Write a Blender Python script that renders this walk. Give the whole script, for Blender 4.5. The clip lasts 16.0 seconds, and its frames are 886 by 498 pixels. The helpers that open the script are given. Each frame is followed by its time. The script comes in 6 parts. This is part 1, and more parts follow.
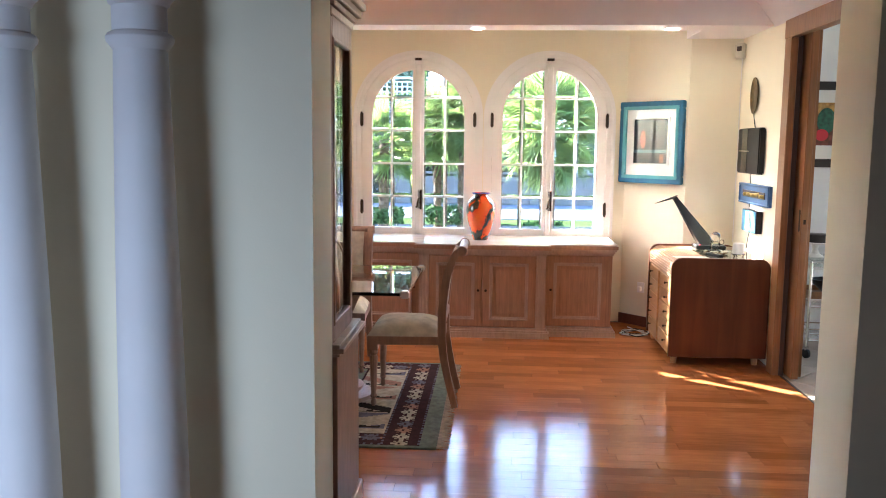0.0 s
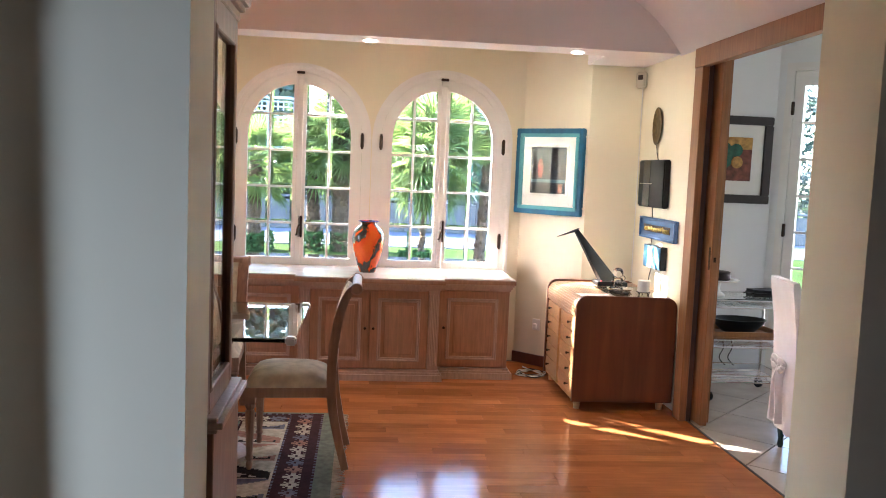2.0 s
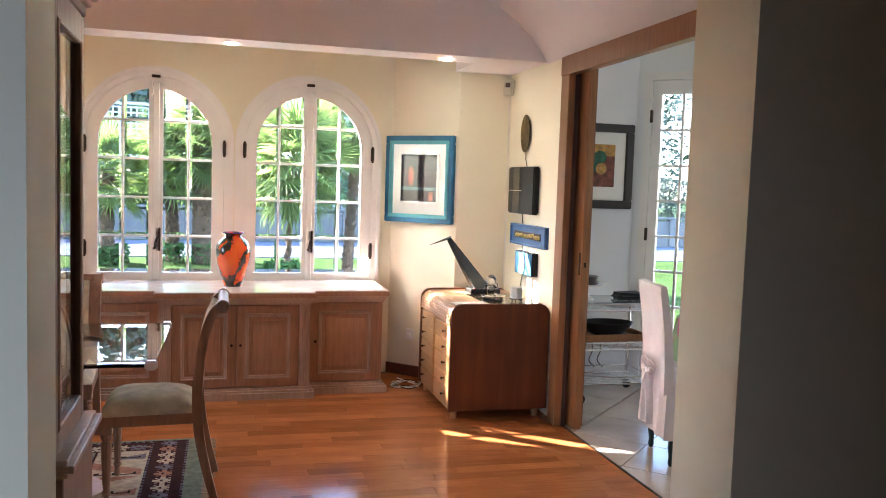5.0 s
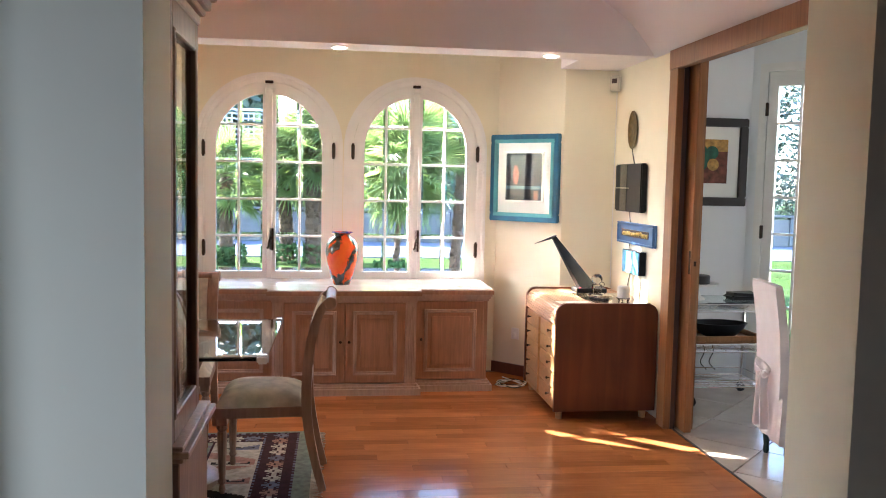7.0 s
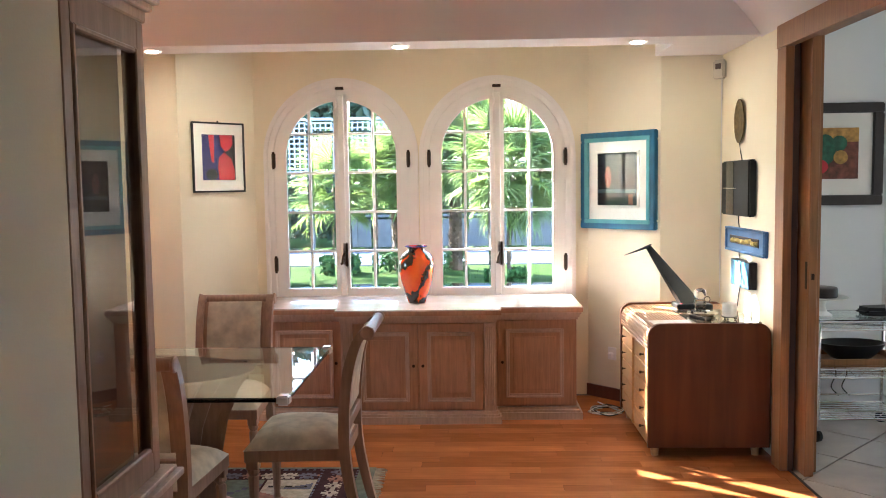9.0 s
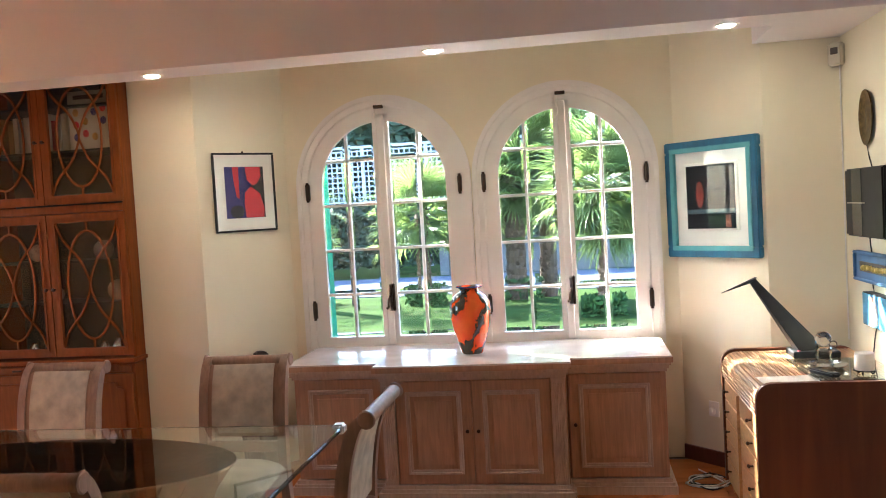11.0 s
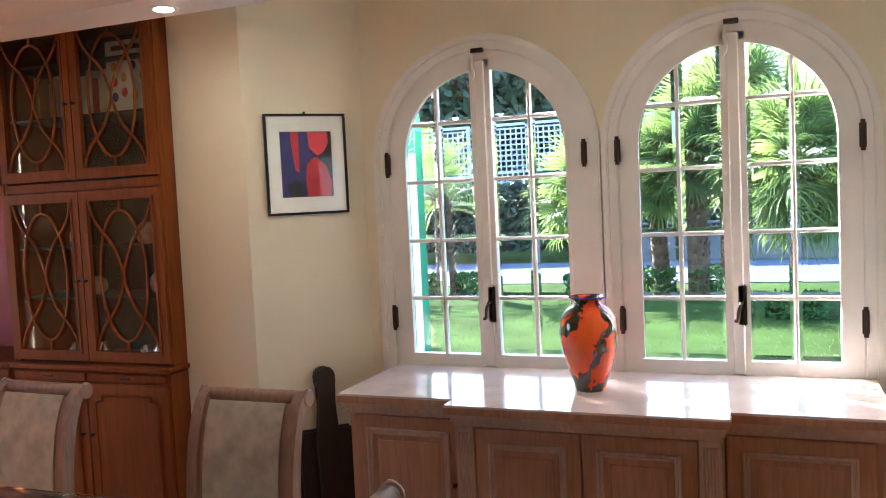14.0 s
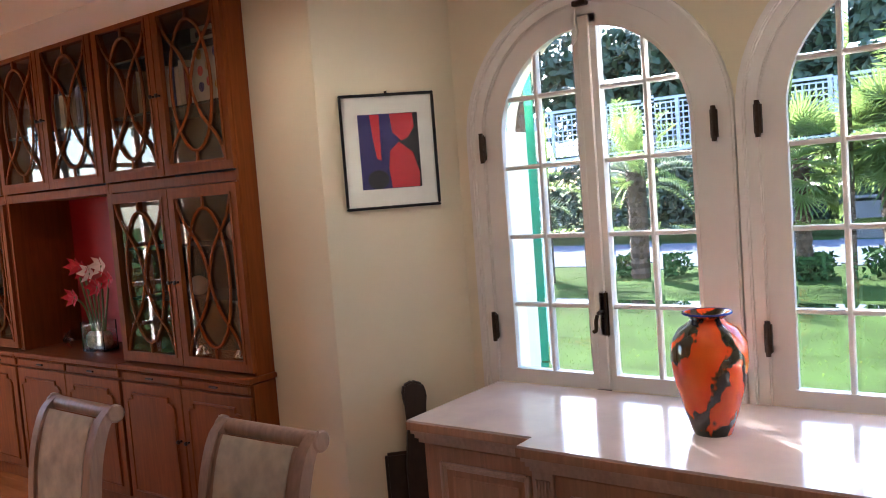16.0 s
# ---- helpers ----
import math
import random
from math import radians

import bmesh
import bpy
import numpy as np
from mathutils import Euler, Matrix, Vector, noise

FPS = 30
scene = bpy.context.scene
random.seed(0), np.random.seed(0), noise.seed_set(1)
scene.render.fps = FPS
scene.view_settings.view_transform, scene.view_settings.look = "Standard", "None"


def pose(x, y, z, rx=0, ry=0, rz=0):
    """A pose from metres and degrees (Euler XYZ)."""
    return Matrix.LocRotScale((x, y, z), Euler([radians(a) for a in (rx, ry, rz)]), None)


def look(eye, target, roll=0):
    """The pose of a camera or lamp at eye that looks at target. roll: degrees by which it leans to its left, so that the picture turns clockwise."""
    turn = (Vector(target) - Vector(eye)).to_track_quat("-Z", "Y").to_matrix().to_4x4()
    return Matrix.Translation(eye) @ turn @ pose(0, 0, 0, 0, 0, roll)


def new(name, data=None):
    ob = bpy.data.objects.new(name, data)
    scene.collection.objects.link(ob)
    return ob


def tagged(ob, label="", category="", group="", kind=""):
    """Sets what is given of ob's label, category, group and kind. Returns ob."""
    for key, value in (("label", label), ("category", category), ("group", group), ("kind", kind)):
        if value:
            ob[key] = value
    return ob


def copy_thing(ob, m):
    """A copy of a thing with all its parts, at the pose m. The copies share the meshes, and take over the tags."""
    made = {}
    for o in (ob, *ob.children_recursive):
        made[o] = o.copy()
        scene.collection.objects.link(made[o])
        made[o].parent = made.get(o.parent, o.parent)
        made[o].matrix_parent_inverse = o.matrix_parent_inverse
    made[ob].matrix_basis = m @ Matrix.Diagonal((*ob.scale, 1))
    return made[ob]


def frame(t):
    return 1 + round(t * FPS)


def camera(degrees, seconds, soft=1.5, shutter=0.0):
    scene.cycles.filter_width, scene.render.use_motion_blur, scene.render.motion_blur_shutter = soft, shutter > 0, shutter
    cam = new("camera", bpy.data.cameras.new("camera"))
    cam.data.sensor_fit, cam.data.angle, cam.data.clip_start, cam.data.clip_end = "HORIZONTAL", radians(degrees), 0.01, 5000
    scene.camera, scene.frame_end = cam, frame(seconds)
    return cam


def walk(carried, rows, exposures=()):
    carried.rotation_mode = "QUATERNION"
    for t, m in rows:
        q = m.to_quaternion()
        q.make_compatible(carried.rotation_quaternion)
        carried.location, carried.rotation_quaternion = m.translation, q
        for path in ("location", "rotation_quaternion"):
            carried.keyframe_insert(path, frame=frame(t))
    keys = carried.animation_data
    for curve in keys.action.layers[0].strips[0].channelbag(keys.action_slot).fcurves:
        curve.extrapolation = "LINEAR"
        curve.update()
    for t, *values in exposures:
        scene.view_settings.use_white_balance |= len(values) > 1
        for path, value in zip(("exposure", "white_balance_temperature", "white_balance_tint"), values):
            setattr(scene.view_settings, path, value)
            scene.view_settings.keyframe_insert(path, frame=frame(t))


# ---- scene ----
cam = camera(56.1, 16.0, soft=1.0)
PATH = [
    (0, (-0.089, -0.119, 1.515), (-0.212, 1.862, 1.266), 0.6),
    (0.5, (-0.082, 0.05, 1.507), (-0.167, 2.034, 1.273), 1.2),
    (1, (-0.139, 0.184, 1.504), (-0.109, 2.174, 1.303), 1.1),
    (1.5, (-0.228, 0.369, 1.506), (-0.033, 2.352, 1.339), 1.6),
    (2, (-0.253, 0.464, 1.503), (-0.058, 2.446, 1.322), 2.4),
    (2.5, (-0.289, 0.526, 1.507), (-0.013, 2.499, 1.33), 0.4),
    (3, (-0.36, 0.644, 1.508), (0.089, 2.587, 1.354), -1.1),
    (3.5, (-0.353, 0.666, 1.508), (0.182, 2.587, 1.347), 1.9),
    (6, (-0.235, 0.561, 1.509), (0.202, 2.508, 1.37), 1.4),
    (6.5, (-0.269, 0.583, 1.514), (0.053, 2.552, 1.376), 1.2),
    (7, (-0.245, 0.585, 1.499), (0.009, 2.562, 1.341), 1.2),
    (7.5, (-0.168, 0.681, 1.519), (0.093, 2.657, 1.351), 1.0),
    (8, (-0.069, 0.787, 1.525), (0.112, 2.772, 1.372), -0.3),
    (8.5, (0.075, 0.91, 1.519), (0.106, 2.904, 1.364), -0.1),
    (9, (0.166, 1.088, 1.535), (0.099, 3.081, 1.382), -0.8),
    (9.5, (0.176, 1.3, 1.574), (0.068, 3.293, 1.452), -1.7),
    (10, (0.261, 1.522, 1.583), (0.083, 3.512, 1.506), -2.8),
    (12.5, (0.494, 2.675, 1.558), (0.084, 4.628, 1.421), -2.3),
    (13, (0.498, 2.889, 1.564), (0.145, 4.853, 1.435), -2.2),
    (13.5, (0.484, 3.089, 1.544), (0.0, 5.027, 1.451), -2.7),
    (14, (0.506, 3.348, 1.553), (-0.233, 5.203, 1.432), -2.7),
    (14.5, (0.516, 3.58, 1.513), (-0.29, 5.402, 1.344), -2.3),
    (15, (0.567, 3.825, 1.506), (-0.273, 5.633, 1.354), -3.0),
    (15.5, (0.632, 3.993, 1.549), (-0.404, 5.698, 1.407), -3.4),
    (16, (0.698, 4.153, 1.575), (-0.5005, 5.747, 1.430), -4.4),
]
EXPOSURE = [(0.0, 4.42, 5650, 11.0), (0.5, 4.6, 5670, 11.5), (1.0, 4.48, 5700, 12.0), (3.5, 4.15, 5740, 13.0), (9.0, 4.22, 5660, 9.5), (10.0, 4.02, 5640, 8.0), (12.5, 3.72, 5560, 7.0), (13.2, 3.62, 5550, 8.0), (14.0, 3.55, 5540, 9.0), (15.0, 3.5, 5560, 11.0), (16.0, 3.33, 5600, 14.0)]
walk(cam, [(t, look(eye, target, roll)) for t, eye, target, roll in PATH], EXPOSURE)

# ---- world, sun, lamps ----
SUN_AZ = radians(139.3)      # heading towards the sun, from +x
SUN_EL = radians(30.5)
world = bpy.data.worlds.new("world")
scene.world = world
world.use_nodes = True
wn = world.node_tree.nodes
wl = world.node_tree.links
sky = wn.new("ShaderNodeTexSky")
sky.sky_type = "NISHITA"
sky.sun_disc = False
sky.sun_elevation = SUN_EL
sky.sun_rotation = math.pi / 2 - SUN_AZ
wl.new(sky.outputs[0], wn["Background"].inputs[0])
wn["Background"].inputs[1].default_value = 0.15

sun = new("sun", bpy.data.lights.new("sun", "SUN"))
sun.data.energy = 4.7
sun.data.angle = radians(0.53)
sun.data.color = (1.0, 0.91, 0.77)
sun_dir = Vector((math.cos(SUN_AZ) * math.cos(SUN_EL), math.sin(SUN_AZ) * math.cos(SUN_EL), math.sin(SUN_EL)))
sun.matrix_world = look(Vector((0, 6, 0)) + sun_dir * 40, (0, 6, 0))


def area_lamp(name, at, aim, w, h, watts, colour):
    ob = new(name, bpy.data.lights.new(name, "AREA"))
    ob.data.shape, ob.data.size, ob.data.size_y = "RECTANGLE", w, h
    ob.data.energy, ob.data.color = watts, colour
    ob.matrix_world = look(at, aim)
    return ob


# added fill lamps for unseen daylight in hall and kitchen; no openings are built
area_lamp("fill_light_kitchen", (5.35, 4.2, 1.5), (2.0, 4.6, 0.9), 1.6, 1.4, 1.8, (0.98, 0.99, 1.0))
hall_lamp = area_lamp("fill_light_hall", (-2.6, -1.6, 0.8), (-1.75, 2.4, 0.55), 1.6, 1.4, 0.95, (0.70, 0.84, 1.0))
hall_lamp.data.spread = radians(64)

# ---- materials ----
def socket(node, name, value):
    node.inputs[name].default_value = value


def material(name, base, rough=0.5, metal=0.0, vary=0.08, scale=8.0, grain=0.0, grain_scale=(60.0, 60.0, 4.0), bump=0.0, bump_scale=90.0, per_object=0.0, spec=0.5, coat=0.0, rough_vary=0.1, coat_rough=0.08):
    """Plain painted, woven or stained surface: colour clouds, long grain, fine relief and uneven gloss."""
    m = bpy.data.materials.new(name)
    m.use_nodes = True
    n, l = m.node_tree.nodes, m.node_tree.links
    b = n["Principled BSDF"]
    tc = n.new("ShaderNodeTexCoord")
    co = tc.outputs["Object"]
    cloud = n.new("ShaderNodeTexNoise")
    socket(cloud, "Scale", scale)
    socket(cloud, "Detail", 5.0)
    l.new(co, cloud.inputs["Vector"])
    mul = n.new("ShaderNodeMapRange")
    socket(mul, "From Min", 0.3)
    socket(mul, "From Max", 0.7)
    socket(mul, "To Min", 1.0 - vary)
    socket(mul, "To Max", 1.0 + vary)
    l.new(cloud.outputs["Fac"], mul.inputs["Value"])
    fac = mul.outputs["Result"]
    if grain:
        mp = n.new("ShaderNodeMapping")
        mp.inputs["Scale"].default_value = grain_scale
        l.new(co, mp.inputs["Vector"])
        g = n.new("ShaderNodeTexNoise")
        socket(g, "Scale", 1.0)
        socket(g, "Detail", 6.0)
        socket(g, "Distortion", 0.6)
        l.new(mp.outputs[0], g.inputs["Vector"])
        gm = n.new("ShaderNodeMapRange")
        socket(gm, "From Min", 0.3)
        socket(gm, "From Max", 0.7)
        socket(gm, "To Min", 1.0 - grain)
        socket(gm, "To Max", 1.0 + grain)
        l.new(g.outputs["Fac"], gm.inputs["Value"])
        mm = n.new("ShaderNodeMath")
        mm.operation = "MULTIPLY"
        l.new(fac, mm.inputs[0])
        l.new(gm.outputs["Result"], mm.inputs[1])
        fac = mm.outputs[0]
    if per_object:
        oi = n.new("ShaderNodeObjectInfo")
        om = n.new("ShaderNodeMapRange")
        socket(om, "To Min", 1.0 - per_object)
        socket(om, "To Max", 1.0 + per_object)
        l.new(oi.outputs["Random"], om.inputs["Value"])
        mm = n.new("ShaderNodeMath")
        mm.operation = "MULTIPLY"
        l.new(fac, mm.inputs[0])
        l.new(om.outputs["Result"], mm.inputs[1])
        fac = mm.outputs[0]
    mix = n.new("ShaderNodeVectorMath")
    mix.operation = "SCALE"
    mix.inputs[0].default_value = base
    l.new(fac, mix.inputs["Scale"])
    l.new(mix.outputs[0], b.inputs["Base Color"])
    rm = n.new("ShaderNodeMapRange")
    socket(rm, "To Min", max(0.02, rough * (1 - rough_vary)))
    socket(rm, "To Max", min(1.0, rough * (1 + rough_vary)))
    l.new(cloud.outputs["Fac"], rm.inputs["Value"])
    l.new(rm.outputs["Result"], b.inputs["Roughness"])
    socket(b, "Metallic", metal)
    socket(b, "Specular IOR Level", spec)
    socket(b, "Coat Weight", coat)
    socket(b, "Coat Roughness", coat_rough)
    if bump:
        bn = n.new("ShaderNodeTexNoise")
        socket(bn, "Scale", bump_scale)
        socket(bn, "Detail", 4.0)
        l.new(co, bn.inputs["Vector"])
        bp = n.new("ShaderNodeBump")
        socket(bp, "Strength", bump)
        socket(bp, "Distance", 0.004)
        l.new(bn.outputs["Fac"], bp.inputs["Height"])
        l.new(bp.outputs[0], b.inputs["Normal"])
    return m


def glass(name, tint=(1, 1, 1), rough=0.0, mirror=1.45):
    m = bpy.data.materials.new(name)
    m.use_nodes = True
    b = m.node_tree.nodes["Principled BSDF"]
    socket(b, "Base Color", (*tint, 1))
    socket(b, "Transmission Weight", 1.0)
    socket(b, "Roughness", rough)
    socket(b, "IOR", mirror)
    return m


def emitter(name, colour, power):
    m = bpy.data.materials.new(name)
    m.use_nodes = True
    b = m.node_tree.nodes["Principled BSDF"]
    socket(b, "Base Color", (0.8, 0.8, 0.8, 1))
    socket(b, "Emission Color", (*colour, 1))
    socket(b, "Emission Strength", power)
    return m


M = {}
M["wall"] = material("cream_plaster", (0.82, 0.75, 0.58), 0.75, vary=0.025, scale=2.5, bump=0.08, bump_scale=140)
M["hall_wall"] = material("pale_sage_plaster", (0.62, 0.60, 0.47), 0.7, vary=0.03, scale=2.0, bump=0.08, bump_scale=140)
M["ceiling"] = material("white_ceiling_paint", (0.82, 0.77, 0.77), 0.85, vary=0.02, scale=2.0, bump=0.05)
M["kitchen_wall"] = material("white_wall_paint", (0.82, 0.82, 0.83), 0.8, vary=0.02, scale=2.0, bump=0.05)
M["white_paint"] = material("white_gloss_paint", (0.84, 0.81, 0.78), 0.35, vary=0.03, scale=6.0, bump=0.04, bump_scale=60)
M["column"] = material("column_plaster", (0.74, 0.72, 0.74), 0.7, vary=0.03, scale=4.0, bump=0.08)
M["pickled"] = material("pickled_oak", (0.42, 0.225, 0.134), 0.42, vary=0.10, scale=5.0, grain=0.16, grain_scale=(70, 70, 5), bump=0.10, bump_scale=50, per_object=0.05)
M["chair_wood"] = material("pickled_chair_wood", (0.35, 0.215, 0.15), 0.42, vary=0.12, scale=6.0, grain=0.16, grain_scale=(60, 60, 6), bump=0.10, bump_scale=50)
M["pickled_light"] = material("pickled_oak_rubbed", (0.50, 0.345, 0.26), 0.42, vary=0.10, scale=6.0, grain=0.12, grain_scale=(60, 60, 6), bump=0.10)
M["marble"] = material("rose_marble", (0.64, 0.53, 0.48), 0.15, vary=0.08, scale=7.0, rough_vary=0.3)
M["walnut"] = material("brown_walnut_veneer", (0.125, 0.037, 0.012), 0.42, spec=0.3, vary=0.10, scale=3.0, grain=0.22, grain_scale=(16, 16, 1.2), bump=0.04)
M["walnut_light"] = material("honey_walnut_veneer", (0.46, 0.24, 0.10), 0.32, vary=0.10, scale=4.0, grain=0.22, grain_scale=(8, 60, 60), bump=0.03)
M["door_wood"] = material("honey_door_wood", (0.29, 0.13, 0.048), 0.4, vary=0.08, scale=4.0, grain=0.18, grain_scale=(60, 60, 3), bump=0.05)
M["cherry"] = material("cherry_wood", (0.22, 0.060, 0.012), 0.55, spec=0.15, vary=0.10, scale=4.0, grain=0.16, grain_scale=(50, 50, 4), bump=0.04, per_object=0.05)
M["fabric"] = material("cream_velvet", (0.60, 0.54, 0.43), 0.9, vary=0.22, scale=14.0, bump=0.15, bump_scale=250, spec=0.2)
M["black"] = material("black_lacquer", (0.010, 0.010, 0.011), 0.42, spec=0.3, vary=0.1, scale=20)
M["dark_metal"] = material("burnished_bronze", (0.05, 0.03, 0.02), 0.42, metal=0.7, vary=0.25, scale=40)
M["chrome"] = material("chrome", (0.75, 0.75, 0.76), 0.15, metal=1.0, vary=0.05, scale=20)
M["glass"] = glass("window_glass")
M["picture_glass"] = glass("matt_picture_glass", rough=0.0, mirror=1.27)
M["table_glass"] = glass("table_glass", (0.86, 0.96, 0.92))
M["lamp_glow"] = emitter("spot_glow", (1.0, 0.85, 0.6), 25)
M["red_back"] = material("red_lacquer", (0.30, 0.008, 0.014), 0.5, vary=0.12, scale=5)
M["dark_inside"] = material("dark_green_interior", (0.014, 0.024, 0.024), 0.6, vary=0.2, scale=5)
M["tile"] = material("beige_porcelain_tile", (0.62, 0.53, 0.45), 0.22, vary=0.08, scale=6.0, per_object=0.04, rough_vary=0.25)
M["grout"] = material("dark_grout", (0.10, 0.08, 0.065), 0.9, vary=0.15)
M["white_cloth"] = material("white_slipcover_cotton", (0.80, 0.74, 0.74), 0.9, vary=0.05, scale=9, bump=0.2, bump_scale=30)
M["turquoise"] = material("turquoise_stained_wood", (0.008, 0.115, 0.23), 0.4, vary=0.2, scale=9, grain=0.12)
M["paper"] = material("white_mount_board", (0.82, 0.80, 0.75), 0.8, vary=0.02)
M["blue"] = material("blue_painted_wood", (0.05, 0.14, 0.32), 0.45, vary=0.15, scale=12)
M["grass"] = material("lawn", (0.030, 0.054, 0.014), 1.0, vary=0.4, scale=1.2, bump=0.6, bump_scale=40, spec=0.02)
M["gravel"] = material("pale_gravel", (0.085, 0.10, 0.13), 1.0, vary=0.2, scale=6, bump=0.4, bump_scale=60, spec=0.05)
M["leaf"] = material("palm_leaf", (0.10, 0.145, 0.055), 0.42, vary=0.25, scale=5.0, spec=0.5)


def leafy(m, amount, colour):
    """Lets part of the light through a thin leaf."""
    n, l = m.node_tree.nodes, m.node_tree.links
    t = n.new("ShaderNodeBsdfTranslucent")
    t.inputs["Color"].default_value = (*colour, 1)
    mix = n.new("ShaderNodeMixShader")
    mix.inputs[0].default_value = amount
    l.new(n["Principled BSDF"].outputs[0], mix.inputs[1])
    l.new(t.outputs[0], mix.inputs[2])
    l.new(mix.outputs[0], n["Material Output"].inputs["Surface"])


leafy(M["leaf"], 0.48, (0.20, 0.29, 0.075))
M["grass_blade"] = material("grass_blade", (0.05, 0.09, 0.022), 0.9, vary=0.3, scale=3, spec=0.05)
leafy(M["grass_blade"], 0.5, (0.10, 0.17, 0.03))
M["hedge"] = material("hedge_leaf", (0.022, 0.042, 0.018), 0.6, vary=0.4, scale=9)
M["shrub"] = material("shrub_leaf", (0.04, 0.085, 0.028), 0.85, vary=0.4, scale=6, spec=0.04)
M["bark"] = material("palm_bark", (0.09, 0.058, 0.038), 0.95, vary=0.4, scale=16, bump=0.6, bump_scale=40)
M["stucco"] = material("white_stucco", (0.70, 0.69, 0.68), 0.85, vary=0.05, scale=3, bump=0.2)
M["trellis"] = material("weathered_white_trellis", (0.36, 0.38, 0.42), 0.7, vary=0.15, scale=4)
M["stone_grey"] = material("pale_grey_render", (0.11, 0.11, 0.11), 0.9, vary=0.2, scale=3, bump=0.3, bump_scale=30)
M["green_paint"] = material("green_shutter_paint", (0.02, 0.25, 0.16), 0.4, vary=0.1, scale=10)

# ---- mesh helpers ----
def finish(name, bm, mat, smooth=False):
    bmesh.ops.recalc_face_normals(bm, faces=bm.faces)
    me = bpy.data.meshes.new(name)
    bm.to_mesh(me)
    bm.free()
    me.materials.append(mat)
    if smooth:
        for p in me.polygons:
            p.use_smooth = True
        me.set_sharp_from_angle(angle=radians(35))
    return new(name, me)


def part(name, bm, mat, parent, label="", smooth=False):
    ob = finish(name, bm, mat, smooth)
    ob.parent = parent
    if label:
        tagged(ob, label)
    return ob


def thing(name, at, label, category, group="", rz=0, kind=""):
    ob = new(name)
    ob.empty_display_size = 0.1
    ob.matrix_basis = pose(*at, 0, 0, rz)
    return tagged(ob, label, category, group, kind)


def structure(name, bm, mat, label="", smooth=False):
    return tagged(finish(name, bm, mat, smooth), label or name.replace("_", " "), name.split("_")[0], "", "structure")


def box(bm, x0, x1, y0, y1, z0, z1, bevel=0.0, seg=1):
    """A block, with its edges rounded off by bevel."""
    vs = [bm.verts.new((x, y, z)) for x in (x0, x1) for y in (y0, y1) for z in (z0, z1)]
    fs = [bm.faces.new([vs[i] for i in f]) for f in ((0, 1, 3, 2), (4, 6, 7, 5), (0, 4, 5, 1), (2, 3, 7, 6), (0, 2, 6, 4), (1, 5, 7, 3))]
    if bevel:
        es = list({e for f in fs for e in f.edges})
        bmesh.ops.bevel(bm, geom=es, offset=bevel, segments=seg, affect="EDGES", clamp_overlap=True)
    return bm


def blk(*a, bevel=0.0, seg=1):
    return box(bmesh.new(), *a, bevel=bevel, seg=seg)


def prism(bm, pts, axis, a, b):
    """A flat outline pushed from a to b along an axis; pts are in the two other axes, in xyz order."""
    def put(p, q):
        return {"x": (q, p[0], p[1]), "y": (p[0], q, p[1]), "z": (p[0], p[1], q)}[axis]
    lo = [bm.verts.new(put(p, a)) for p in pts]
    hi = [bm.verts.new(put(p, b)) for p in pts]
    n = len(pts)
    bm.faces.new(lo)
    bm.faces.new(list(reversed(hi)))
    for i in range(n):
        bm.faces.new((lo[i], hi[i], hi[(i + 1) % n], lo[(i + 1) % n]))
    return bm


def band(bm, inner, outer, y0, y1):
    """A flat band between two lines in x and z, thick from y0 to y1."""
    n = len(inner)
    rows = [[bm.verts.new((p[0], y, p[1])) for p in line] for line, y in ((inner, y0), (outer, y0), (outer, y1), (inner, y1))]
    for i in range(n - 1):
        for a in range(4):
            c = (a + 1) % 4
            bm.faces.new((rows[a][i], rows[a][i + 1], rows[c][i + 1], rows[c][i]))
    for i in (0, n - 1):
        bm.faces.new([r[i] for r in rows])
    return bm


def lathe(bm, profile, seg=24, at=(0, 0, 0), flutes=0, depth=0.0):
    """A turned shape from (radius, height) rows."""
    rings = []
    for r, z in profile:
        ring = []
        for i in range(seg):
            a = 2 * math.pi * i / seg
            rr = r * (1 - depth * (0.5 + 0.5 * math.cos(flutes * a))) if flutes else r
            ring.append(bm.verts.new((at[0] + rr * math.cos(a), at[1] + rr * math.sin(a), at[2] + z)))
        rings.append(ring)
    for a, b in zip(rings, rings[1:]):
        for i in range(seg):
            j = (i + 1) % seg
            bm.faces.new((a[i], a[j], b[j], b[i]))
    bm.faces.new(list(reversed(rings[0])))
    bm.faces.new(rings[-1])
    return bm


def tube(bm, path, radii, seg=8, flat=1.0):
    """A round bar along a line of points; radii is one number or one a point."""
    pts = [Vector(p) for p in path]
    if not isinstance(radii, (list, tuple)):
        radii = [radii] * len(pts)
    rings = []
    up = Vector((0, 0, 1))
    for i, p in enumerate(pts):
        d = (pts[min(i + 1, len(pts) - 1)] - pts[max(i - 1, 0)]).normalized()
        ref = up if abs(d.z) < 0.9 else Vector((0, 1, 0))
        u = d.cross(ref).normalized()
        v = u.cross(d).normalized()
        rings.append([bm.verts.new(p + radii[i] * (math.cos(2 * math.pi * k / seg) * u + flat * math.sin(2 * math.pi * k / seg) * v)) for k in range(seg)])
    for a, b in zip(rings, rings[1:]):
        for k in range(seg):
            bm.faces.new((a[k], a[(k + 1) % seg], b[(k + 1) % seg], b[k]))
    bm.faces.new(rings[0])
    bm.faces.new(list(reversed(rings[-1])))
    return bm


